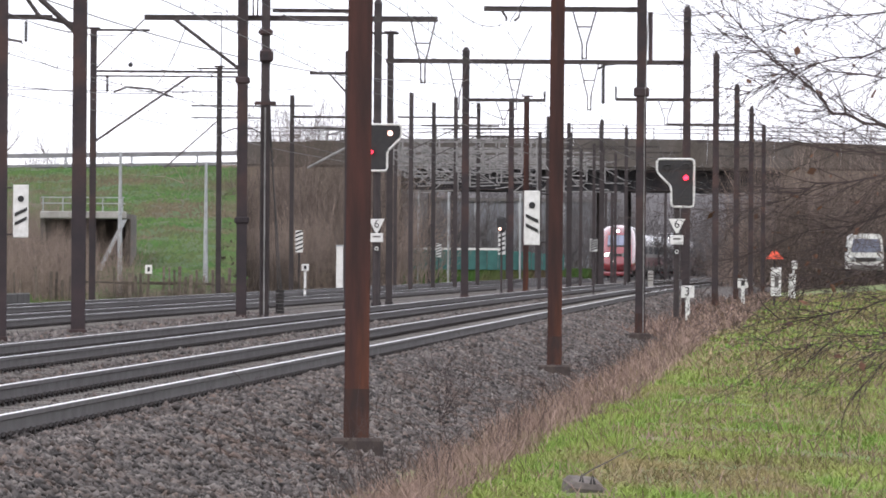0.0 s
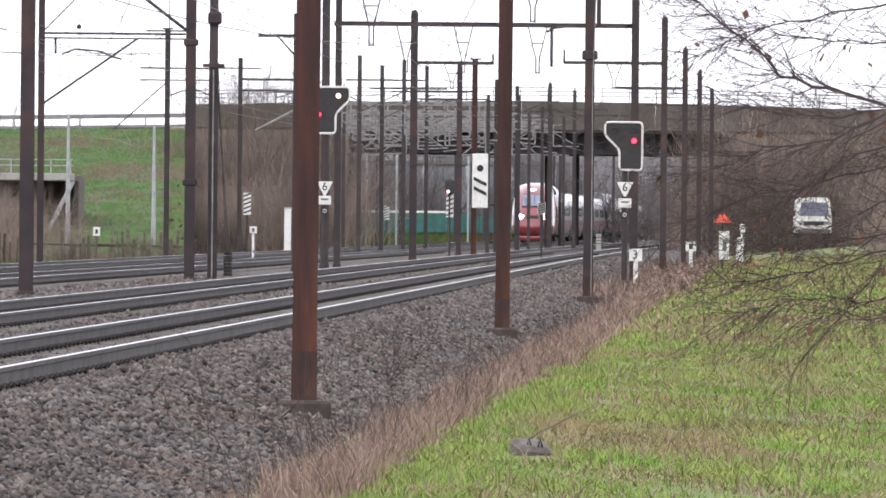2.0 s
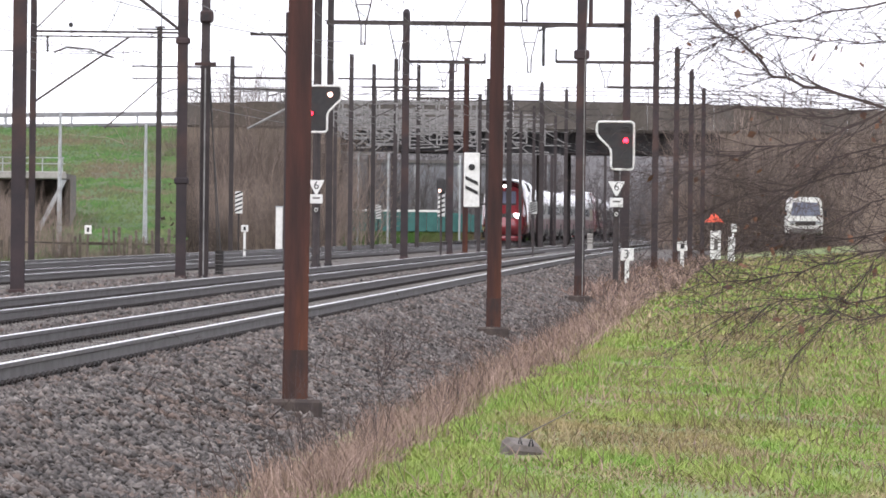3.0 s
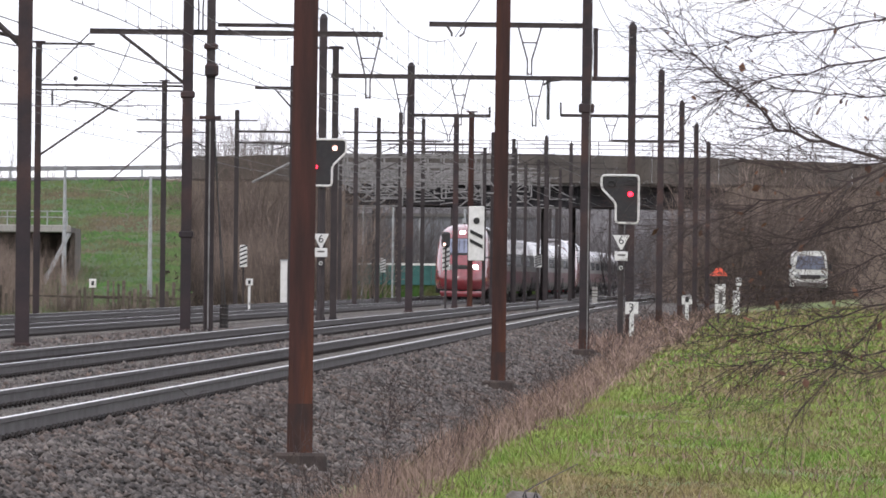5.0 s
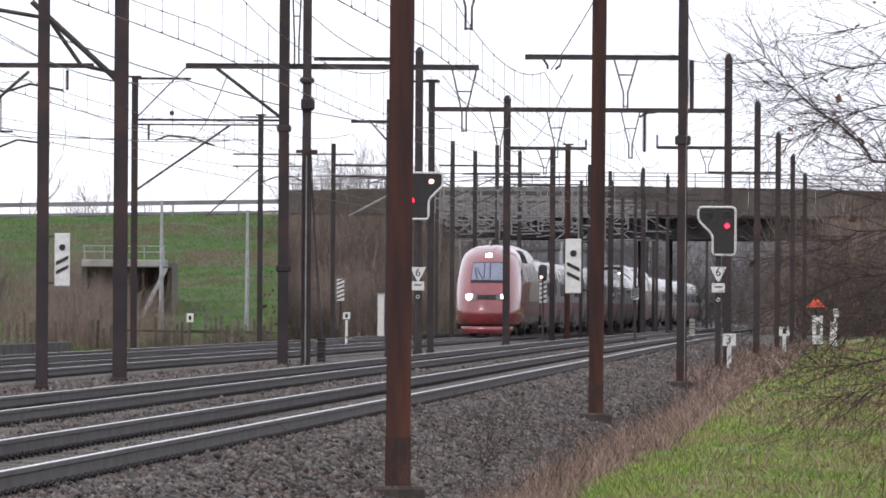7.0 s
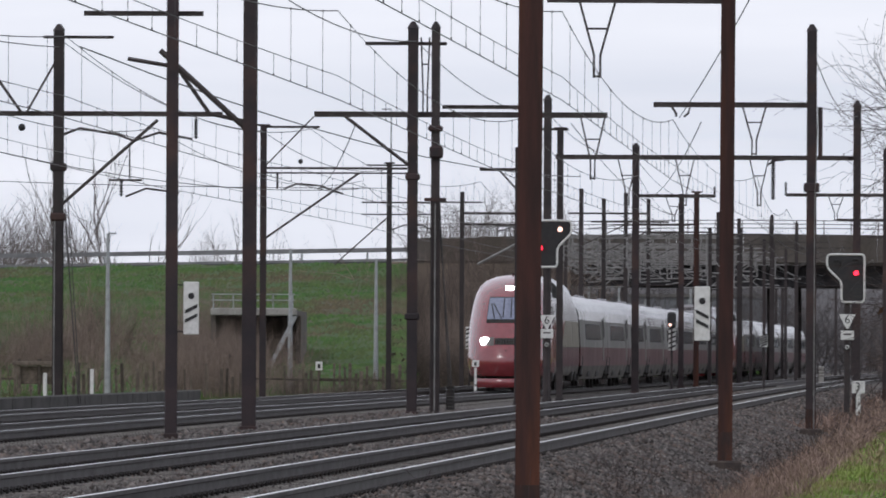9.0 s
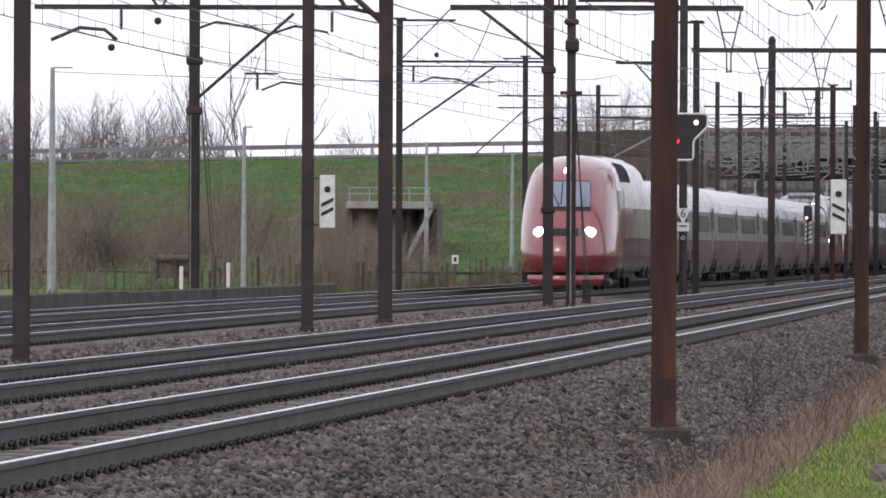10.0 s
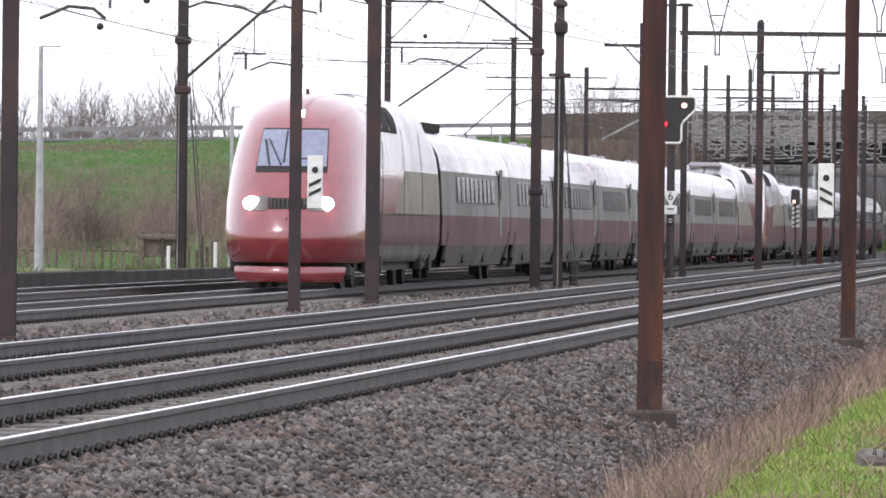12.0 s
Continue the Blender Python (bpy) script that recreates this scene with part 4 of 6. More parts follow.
part("post", tube(B(), [(0, 0.12, 0), (0, 0.12, 3.0)], 0.04), GREYMAST, dwarf)
cabinet = empty("relay_cabinet", -4.57, 400, -0.4, "narrow white equipment cabinet beside the tracks", "cabinet")
part("housing", box(B(), (0, 0, 1.1), (0.3, 0.4, 2.2), bevel=0.03), WHITE, cabinet)
part("lid", box(B(), (0, 0, 2.22), (0.36, 0.46, 0.06), bevel=0.01), GALV, cabinet)


def km_post(x, y, z0, z1, text, label, k_wide=1.0):
    k = empty("distance_post", x, y, z0, label, "distance post", "distance posts")
    h = z1 - z0
    part("post", box(B(), (0, 0, (h - 0.3) / 2), (0.13 * k_wide, 0.1, h - 0.3), bevel=0.015), WHITE, k)
    part("board", box(B(), (0, -0.03, h - 0.17), (0.38 * k_wide, 0.05, 0.36 * k_wide), bevel=0.015), WHITE, k)
    if text:
        glyph(text, 0.36, BLACK, k, -0.02, -0.062, h - 0.17)
    else:
        part("mark", box(B(), (0, -0.06, h - 0.17), (0.13 * k_wide, 0.02, 0.2 * k_wide)), BLACK, k)
    for q in (0.2, 0.42):
        part("mark", box(B(), (0.01, -0.055, q), (0.05, 0.02, 0.08)), T_GREY, k)


km_post(7.18, 265, -0.6, 0.5, "3", "white kilometre post with a black numeral three")
km_post(10.95, 330, -0.6, 0.62, "", "white distance post in the verge")
km_post(-4.57, 300, -0.2, 1.1, "", "white distance post beyond the tracks", 0.62)
cable_post = empty("cable_post", 10.57, 460, -0.5, "pale concrete cable post between the tracks", "post")
part("post", box(B(), (0, 0, 0.62), (0.28, 0.2, 1.25), bevel=0.03), PALE, cable_post)
for q in (0.75, 0.9, 1.05):
    part("clip", box(B(), (0.0, -0.105, q), (0.3, 0.02, 0.04)), PLINTH, cable_post)
hood = empty("hooded_marker", 12.1, 330, -0.5, "white marker post under an orange hood", "marker")
part("post", tube(B(), [(0, 0, 0), (0, 0, 1.8)], 0.04), GREYMAST, hood)
bm = B()
bmesh.ops.create_cone(bm, cap_ends=True, segments=4, radius1=0.48, radius2=0.1, depth=0.3, matrix=Matrix.Translation((0, 0, 1.98)) @ Matrix.Rotation(math.pi / 4, 4, "Z"))
part("hood", bm, ORANGE, hood, "bright orange hood")
part("plate", box(B(), (0.06, -0.06, 1.0), (0.38, 0.04, 1.05), bevel=0.02), WHITE, hood)
part("plate_mark", box(B(), (0.08, -0.09, 1.0), (0.14, 0.02, 0.4)), T_GREY, hood)
mk = empty("trackside_box", 12.75, 330, -0.5, "small white trackside box on a post", "box")
part("housing", box(B(), (0, 0, 0.85), (0.26, 0.2, 0.9), bevel=0.03), WHITE, mk)
part("head", box(B(), (0.08, 0, 1.62), (0.2, 0.2, 0.3), bevel=0.03), WHITE, mk)
part("stem", tube(B(), [(0.05, 0, 1.2), (0.06, 0, 1.6)], 0.04), WHITE, mk)

# ---- white van on the path ----
van = empty("parked_van", 23.4, 500, 0.45, "white van parked on the path by the bridge", "van")
body = [(-0.95, 0.35), (0.95, 0.35), (0.97, 1.3), (0.86, 2.2), (0.7, 2.38), (-0.7, 2.38), (-0.86, 2.2), (-0.97, 1.3)]
part("body", prism(B(), rounded(body, 0.1, 2), 0, 4.8), WHITE, van)
part("windscreen", prism(B(), [(-0.82, 1.35), (0.82, 1.35), (0.72, 2.1), (-0.72, 2.1)], -0.03, 0.02), T_SCREEN, van)
part("grille", box(B(), (0, -0.03, 0.95), (1.1, 0.06, 0.22), bevel=0.02), BLACK, van)
part("bumper", box(B(), (0, -0.06, 0.5), (1.8, 0.16, 0.28), bevel=0.05), T_GREY, van)
for s in (-1, 1):
    part("headlight", box(B(), (0.72 * s, -0.03, 0.98), (0.36, 0.08, 0.2), bevel=0.04), GALV, van)
    part("mirror", box(B(), (1.1 * s, 0.4, 1.5), (0.18, 0.1, 0.32), bevel=0.03), BLACK, van)
    for yy in (0.9, 3.8):
        bm = B()
        bmesh.ops.create_cone(bm, cap_ends=True, segments=18, radius1=0.34, radius2=0.34, depth=0.22, matrix=Matrix.Translation((0.84 * s, yy, 0.3)) @ Matrix.Rotation(math.pi / 2, 4, "Y"))
        part("wheel", bm, BLACK, van)

# ---- concrete marker stone with a stick, in the grass ----
stone = empty("concrete_marker_stone", 1.02, 65, -0.5, "grey concrete marker stone sunk in the grass", "stone")
part("block", box(B(), (0, 0, 0.06), (0.27, 0.24, 0.15), rz=0.35, rx=0.3, ry=0.08, bevel=0.035), MARKERSTONE, stone)
for s in (-0.03, 0.05):
    part("iron_loop", tube(B(), [(s, -0.09, 0.1), (s + 0.015, -0.1, 0.17), (s + 0.03, -0.09, 0.1)], 0.009, 5), BLACK, stone)
stick = tube(B(), [(0.9, 65.2, -0.42), (1.1, 66, -0.32), (1.45, 68, -0.2)], 0.008, 5, 0.004)
tagged(new("fallen_stick", finish("fallen_stick", stick, BARK)), "thin dark stick leaning over the stone", "stick")

# ---- far things beyond the bridge ----
ware = empty("warehouse", 3, 830, -0.5, "long grey industrial building beyond the bridge", "building")
part("wall", box(B(), (0, 6, 3.6), (26, 12, 7.2)), material("grey_cladding", (0.2, 0.21, 0.23), (0.16, 0.165, 0.18), 0.7, scale=0.5, fine=4, stretch=(4, 1, 0.3)), ware)
part("roof", box(B(), (0, 6, 7.3), (26.6, 12.6, 0.3)), T_GREY, ware)
for k in range(7):
    part("pilaster", box(B(), (-12 + k * 4, -0.1, 3.5), (0.35, 0.3, 7.0)), GALV, ware)
hoarding = empty("sheet_fence", 3, 700, -0.6, "teal corrugated sheet fence beyond the bridge", "fence")
berm = prism(B(), [(-9, -0.2), (9, -0.2), (8.5, 1.25), (-8.5, 1.25)], -6, 3)
part("berm", berm, TURF, hoarding, "green grass berm under the fence")
for k in range(15):
    x = -6 + k * 0.85
    part("panel", box(B(), (x, 0.05 * (k % 2) - 6.1, 1.85 - 0.03 * max(0, k - 9)), (0.8, 0.06, 1.5 - 0.06 * max(0, k - 9)), bevel=0.01), TEAL, hoarding)
part("capping", box(B(), (-2.5, -6.1, 2.68), (7.5, 0.1, 0.16)), WHITE, hoarding)
for x in (-4.9, -2.6, 2.9):
    part("pole", tube(B(), [(x, -7, 0), (x, -7, 7.5)], 0.09, 6), GALV, hoarding)


# ---- woody plants ----
class Sticks:
    """Gathers tapered three-sided twigs into one mesh."""

    def __init__(self, seed):
        self.v, self.f, self.r = [], [], random.Random(seed)

    def twig(self, p, q, r0, r1):
        d = (q - p).normalized()
        a = d.cross(Vector((0.3, 0.2, 1))).normalized()
        b = d.cross(a)
        k = len(self.v)
        for c, r in ((p, r0), (q, r1)):
            for j in range(3):
                w = j * 2.0944
                self.v.append(tuple(c + (a * math.cos(w) + b * math.sin(w)) * r))
        for j in range(3):
            m = (j + 1) % 3
            self.f.append((k + j, k + m, k + 3 + m, k + 3 + j))

    def branch(self, p, d, length, r, depth, spread=0.7, up=0.1, steps=4, kids=2.2):
        d = d.normalized()
        g = self.r
        for i in range(steps):
            q = p + d * (length / steps)
            r1 = r * (1 - 0.75 * (i + 1) / steps)
            self.twig(p, q, r * (1 - 0.75 * i / steps), max(r1, 0.0015))
            p = q
            d = (d + Vector((g.gauss(0, 0.16), g.gauss(0, 0.16), g.gauss(0, 0.14) + up * 0.3))).normalized()
            if depth > 0:
                n = int(kids) + (1 if g.random() < kids % 1 else 0)
                for _ in range(n):
                    e = (d + Vector((g.gauss(0, spread), g.gauss(0, spread), g.gauss(0, spread) + up))).normalized()
                    self.branch(p, e, length * g.uniform(0.35, 0.62), max(r * 0.5 * (1 - 0.5 * i / steps), 0.0018), depth - 1, spread, up, max(2, steps - 1), kids)

    def mesh(self, name, mat):
        return raw(name, self.v, self.f, mat)


def tree_mesh(seed, h, mat, stems=1, depth=3, slim=0.55, girth=0.011):
    s = Sticks(seed)
    for k in range(stems):
        d = Vector((s.r.gauss(0, 0.1), s.r.gauss(0, 0.1), 1))
        s.branch(Vector((s.r.gauss(0, 0.25) * (stems > 1), 0, 0)), d, h * s.r.uniform(0.55, 0.75), h * girth, depth, slim, 0.35, 5, 1.9)
    return s.mesh("bare_tree", mat)


far_trees = [tree_mesh(k, 12.6, FARWOOD, 3 + k % 2, 3, 0.55, 0.016) for k in range(3)]
slim_trees = [tree_mesh(30 + k, 19.0, FARWOOD, 1, 2, 0.3, 0.01) for k in range(3)]
for k in range(26):
    x = -72 + k * 1.1 + rng.uniform(-0.6, 0.6)
    t = tagged(new("bare_tree", far_trees[k % 3]), "leafless grey-brown tree behind the embankment", "tree", "trees behind the embankment")
    t.matrix_world = pose(x, 730 + rng.uniform(-15, 25), -1.0, 0, 0, rng.uniform(0, 360)) @ Matrix.Scale(rng.uniform(0.88, 1.1), 4)
for x, y, z, s, m in ((-29.5, 690, -1.0, 0.95, 0), (-27.8, 690, -1.0, 0.8, 2), (-31.0, 690, -1, 0.75, 1), (-40.5, 700, -1, 1.0, 4), (-38.4, 700, -1, 1.08, 3), (-42.3, 700, -1, 1.0, 5), (-36.9, 702, -1, 0.95, 4), (-39.4, 703, -1, 0.85, 5), (-9.2, 600, 1.5, 0.8, 2), (-7.0, 600, 1.5, 0.78, 1), (-4, 605, 1.5, 0.74, 0), (-11.5, 600, 2, 0.7, 1)):
    t = tagged(new("bare_tree", (far_trees + slim_trees)[m]), "slim leafless tree behind the road", "tree", "trees behind the embankment")
    t.matrix_world = pose(x, y, z, 0, 0, x * 40) @ Matrix.Scale(s, 4)


def shrub_mesh(seed, h, w, n, mat, depth=2, r=0.02):
    s = Sticks(seed)
    for _ in range(n):
        a = s.r.uniform(0, math.tau)
        p = Vector((math.cos(a), math.sin(a), 0)) * w * math.sqrt(s.r.random())
        s.branch(p, Vector((s.r.gauss(0, 0.35), s.r.gauss(0, 0.35), 1)), h * s.r.uniform(0.45, 0.85), r, depth, 0.6, 0.3, 4, 1.7)
    return s.mesh("shrub", mat)


shrubs = [shrub_mesh(20 + k, 3.2, 1.5, 26, BRUSH) for k in range(4)]
thin = [shrub_mesh(40 + k, 6.5, 1.0, 7, (BRUSH, DARKBRUSH)[k % 2], 3, 0.05) for k in range(2)]
thicket = [shrub_mesh(80 + k, 3.4, 1.7, 40, (DARKBRUSH, BRUSH)[k % 2], 2, 0.024) for k in range(3)]
grey = [shrub_mesh(60 + k, 6.0, 3.0, 30, UNDERWOOD, 2, 0.06) for k in range(3)]


def plant(mesh, x, y, z, s, label="brown leafless shrub", group="shrubs"):
    if 300 < y < 500 and (abs(x - 0.0468 * y) < 2.2 + s or abs(x - 0.0376 * y) < 1.2 + s):
        y += 205  # keep the path with the van and the marker posts open
    o = tagged(new("shrub", mesh), label, "shrub", group)
    o.matrix_world = pose(x, y, z, 0, 0, rng.uniform(0, 360)) @ Matrix.Diagonal((s, s, s * rng.uniform(0.85, 1.15), 1))


for k in range(9):
    plant(shrubs[k % 4], -19.5 + k * 0.75 + rng.uniform(-0.3, 0.3), 372 + rng.uniform(-6, 25), -0.7, rng.uniform(0.75, 1.0), "brown brambly shrub below the embankment")
for k in range(8):
    plant(shrubs[k % 4], -33 + k * 1.3 + (3 if k > 3 else 0), 385 + rng.uniform(-6, 20), -0.4, rng.uniform(0.8, 1.3), "brown leafless shrub on the embankment foot")
for k in range(28):
    plant(thin[k % 2], -12.2 + k * 0.35, 525 + rng.uniform(-8, 6), -0.6, rng.uniform(0.75, 1.15), "tall bare bush before the bridge abutment")
for k in range(26):
    plant(shrubs[k % 4], -13 + k * 0.43, 490 + rng.uniform(-10, 35), -0.7, rng.uniform(0.8, 1.7), "brown shrub before the bridge abutment")
for k in range(9):
    plant(thin[1], -11.6 + k * 1.05 + rng.uniform(-0.3, 0.3), 512 + rng.uniform(-6, 6), -0.6, rng.uniform(0.95, 1.3), "dark branching bush before the bridge abutment")
for k in range(12):
    plant(thicket[k % 3], -10.8 + k * 0.62, 470 + rng.uniform(-8, 8), -0.6, rng.uniform(0.6, 1.0), "brown brambles before the bridge abutment")
for k in range(14):
    plant((thicket + thin)[k % 5], 17.8 + k * 0.95, 520 + rng.uniform(-8, 8), -0.2, rng.uniform(1.3, 1.9) if k % 5 < 3 else rng.uniform(1.1, 1.4), "dark brushwood before the bridge abutment")
for k in range(10):
    plant(thicket[k % 3], -19.0 + (k % 5) * 0.55 + rng.uniform(-0.2, 0.2), 404 + rng.uniform(-8, 6), -0.75, rng.uniform(0.75, 1.0) if k % 5 < 4 else 0.6, "purplish-brown bramble thicket before the culvert mouth")
for k in range(16):
    plant(thin[k % 2], 18.0 + k * 0.9, 530 + rng.uniform(-4, 4), -0.2, rng.uniform(1.0, 1.35), "tall bare brush before the bridge abutment")
for k in range(12):
    plant(thicket[k % 3], -13.6 + k * 0.42, 366 + rng.uniform(2, 10), -0.7, rng.uniform(0.22, 0.36), "low brown scrub behind the paling fence")
for k in range(12):
    plant(thicket[k % 3], -35.5 + k * 0.95 + rng.uniform(-0.3, 0.3), 428 + rng.uniform(-5, 14), 0.2, rng.uniform(0.7, 1.15), "brown thicket on the embankment foot")
for x, y, z, s in ((-20.2, 440, 0.8, 1.1), (-20.9, 449, 1.4, 1.1), (-20.3, 456, 1.8, 0.9), (-21.6, 444, 1.0, 0.9), (-19.6, 436, 0.6, 0.8), (-24.3, 452, 1.5, 0.8), (-25.0, 444, 1.0, 0.9), (-33, 470, 2.4, 0.8), (-34, 462, 2.0, 0.9)):
    plant(shrubs[int(y) % 4], x, y, z, s, "brown thicket on the grassy slope")
for k in range(16):
    y = rng.uniform(424, 442)
    plant(shrubs[k % 4], -37 + k * 1.25 + rng.uniform(-0.5, 0.5), y, (y - 424) * 0.056 + 0.02, rng.uniform(0.4, 0.75), "low brown scrub on the grassy slope")
for k in range(5):
    plant(shrubs[k % 4], -18.8 + k * 0.5, 412 + rng.uniform(-4, 3), -0.75, rng.uniform(0.8, 1.05), "pinkish-brown bush before the culvert mouth")
for k in range(34):
    y = rng.uniform(300, 535)
    plant((shrubs + thin)[k % 6] if y > 420 else shrubs[k % 4], track_a(y) + rng.uniform(6.0, 9.0) + (y - 300) * 0.012 + rng.uniform(0, 9), y, rng.uniform(-0.3, 0.3), rng.uniform(0.7, 1.3) if y > 400 else rng.uniform(0.4, 0.7), "dense brown brushwood beside the line")
for k in range(16):
    plant((shrubs + thin)[k % 6], 19 + k * 1.0, 536 + rng.uniform(-5, 5), -0.3, rng.uniform(0.9, 1.3), "bare brush growing before the abutment")
for k in range(46):
    plant(grey[k % 3], rng.uniform(-14, 62), rng.uniform(860, 1050) if k % 2 else rng.uniform(740, 860), -0.8, rng.uniform(1.0, 1.7), "leafless wood beyond the bridge, coloured grey for haze", "wood beyond the bridge")
hill_v, hill_f = [], []
for i in range(41):
    x = -60 + i * 4.5
    for y, z in ((1080, -1.0), (1110, 5.5), (1150, 10.5), (1260, 11.5)):
        hill_v.append((x, y, z + (1.3 * noise.noise((x * 0.2, y * 0.1, 0)) if z > 0 else 0)))
for i in range(40):
    for j in range(3):
        a = i * 4 + j
        hill_f.append((a, a + 1, a + 5, a + 4))
tagged(new("wooded_rise", raw("wooded_rise", hill_v, hill_f, UNDERWOOD)), "far wooded rise, coloured grey for haze", "backdrop", kind="structure")

# ---- the overhanging bare tree ----
tree = empty("overhanging_tree", 5.6, 74, -0.5, "bare tree with dark hanging twigs and a few dry leaves", "tree")
tk = Sticks(5)
pts = [Vector(p) for p in ((0, 0, 0), (-0.05, 0, 1.2), (0.05, 0.1, 2.6), (-0.05, 0, 4.2), (0, 0, 6.5))]
for (p, q), (r0, r1) in zip(zip(pts, pts[1:]), ((0.17, 0.14), (0.14, 0.11), (0.11, 0.08), (0.08, 0.04))):
    tk.twig(p, q, r0, r1)
trunk = new("trunk", tk.mesh("trunk", BARK))
trunk.parent = tree
limbs = [  # start height on the trunk, then points (x, depth, z) along the limb, in the tree's own metres
    (2.2, [(-1.9, 0, 2.8), (-2.4, 0.1, 2.92), (-2.6, 0.1, 3.14), (-3.1, 0.1, 3.55), (-3.35, 0, 3.85)], 0.03),
    (1.9, [(-1.3, -0.3, 2.75), (-2.0, -0.3, 2.42), (-2.55, -0.2, 2.33), (-2.8, -0.2, 2.22), (-3.25, -0.1, 2.08)], 0.026),
    (1.2, [(-1.0, 0.3, 1.65), (-1.85, 0.3, 1.42), (-2.4, 0.2, 1.28), (-2.95, 0.2, 1.24)], 0.022),
    (1.6, [(-0.9, -0.4, 2.2), (-1.5, -0.4, 1.95), (-1.95, -0.4, 1.72), (-2.5, -0.3, 1.5)], 0.02),
    (3.0, [(-1.2, 0.2, 3.6), (-2.0, 0.2, 3.45), (-2.7, 0.2, 3.3), (-3.1, 0.2, 3.1)], 0.024),
    (3.6, [(-1.2, -0.2, 4.3), (-2.0, -0.2, 4.1), (-2.6, -0.2, 4.0)], 0.022),
    (2.8, [(-1.0, -0.1, 3.3), (-1.7, -0.1, 3.2), (-2.3, -0.1, 3.25), (-2.9, -0.1, 3.35)], 0.02),
    (2.4, [(-1.2, 0.5, 2.75), (-1.9, 0.5, 2.6), (-2.5, 0.5, 2.65), (-3.0, 0.5, 2.75)], 0.018),
    (1.0, [(-1.0, -0.5, 1.15), (-1.7, -0.5, 0.95), (-2.2, -0.5, 0.98)], 0.015),
    (1.4, [(-1.1, 0.1, 1.9), (-1.7, 0.1, 1.25), (-2.1, 0.1, 0.75)], 0.015),
    (1.7, [(-1.2, 0.4, 2.3), (-1.9, 0.4, 2.1), (-2.6, 0.3, 1.95), (-3.15, 0.3, 1.75)], 0.02),
    (1.3, [(-1.1, -0.2, 1.75), (-1.8, -0.2, 1.6), (-2.4, -0.2, 1.65), (-2.9, -0.1, 1.5)], 0.018),
    (2.0, [(-1.3, 0.1, 2.45), (-1.9, 0.1, 2.25), (-2.3, 0.1, 1.95), (-2.7, 0.1, 1.5)], 0.018),
    (3.3, [(-1.3, 0.3, 3.9), (-2.1, 0.3, 3.75), (-2.7, 0.3, 3.7), (-3.2, 0.3, 3.5)], 0.02),
    (0.9, [(-0.9, 0.2, 1.35), (-1.6, 0.2, 1.1), (-2.3, 0.2, 1.1), (-2.8, 0.2, 0.95)], 0.016)]
leaf_v, leaf_f = [], []
for n, (h, way, r) in enumerate(limbs):
    s = Sticks(100 + n)
    r *= 0.62
    pts = [Vector((0, 0, h))] + [Vector(p) for p in way]
    fine_pts = []
    for p, q in zip(pts, pts[1:]):
        fine_pts += [p.lerp(q, k / 4) + Vector((s.r.gauss(0, 0.012), s.r.gauss(0, 0.02), s.r.gauss(0, 0.012))) for k in range(4)]
    fine_pts.append(pts[-1])
    m = len(fine_pts)
    for i in range(m - 1):
        r0, r1 = r * (1 - 0.8 * i / m), r * (1 - 0.8 * (i + 1) / m)
        s.twig(fine_pts[i], fine_pts[i + 1], r0, r1)
        if i > 2:
            d = (fine_pts[i + 1] - fine_pts[i]).normalized()
            for _ in range(2 if i % 2 else 3):
                e = d + Vector((s.r.gauss(-0.15, 0.35), s.r.gauss(0, 0.5), s.r.gauss(-0.02, 0.6)))
                s.branch(fine_pts[i + 1], e, s.r.uniform(0.3, 0.8), max(0.0048, r1 * 0.5), 2, 0.45, -0.05, 4, 0.9)
    limb = new("limb", s.mesh("limb", BARK))
    limb.parent = tree
    for _ in range(12):
        p = fine_pts[s.r.randrange(4, m)] + Vector((s.r.gauss(0, 0.2), s.r.gauss(0, 0.2), s.r.gauss(-0.05, 0.15)))
        k, u = len(leaf_v), s.r.choice((0.012, 0.016, 0.022, 0.034))
        a, b = Vector((s.r.gauss(0, 1), s.r.gauss(0, 1), s.r.gauss(0, 1))).normalized() * u, Vector((s.r.gauss(0, 1), 0.3, s.r.gauss(0, 1))).normalized() * u * 1.4
        leaf_v += [tuple(p - b), tuple(p + a), tuple(p + b), tuple(p - a + Vector((0, 0.01, 0)))]
        leaf_f.append((k, k + 1, k + 2, k + 3))
leaves = new("dry_leaves", raw("dry_leaves", leaf_v, leaf_f, LEAF))
leaves.parent = tree
tagged(leaves, "few curled brown leaves", kind="stuff")


# ---- ballast stones, grass and dead weeds ----
def scatter(name, verts, faces_per, mat, label, category, parent=None):
    """verts: array (pieces, corners, 3); faces_per: corner triples of one piece."""
    n, k, _ = verts.shape
    fs = np.array(faces_per, dtype=np.int32)
    tri = (fs[None] + (np.arange(n, dtype=np.int32) * k)[:, None, None]).reshape(-1)
    me = bpy.data.meshes.new(name)
    me.vertices.add(n * k)
    me.vertices.foreach_set("co", verts.reshape(-1).astype(np.float32))
    me.loops.add(len(tri))
    me.loops.foreach_set("vertex_index", tri)
    me.polygons.add(len(tri) // 3)
    me.polygons.foreach_set("loop_start", np.arange(0, len(tri), 3, dtype=np.int32))
    me.update(calc_edges=True)
    me.materials.append(mat)
    return tagged(new(name, me), label, category, kind="stuff")


npr = np.random.RandomState(11)


def spread_y(n, y0, y1, power=1.0):
    """Random distances along the line, thicker near y0."""
    q = npr.rand(n)
    return y0 * (y1 / y0) ** q if power else y0 + (y1 - y0) * q


def line_a(y):
    y = y / 100
    return -7.022 + 4.463 * y - 0.249 * y ** 2 + 0.04 * y ** 3


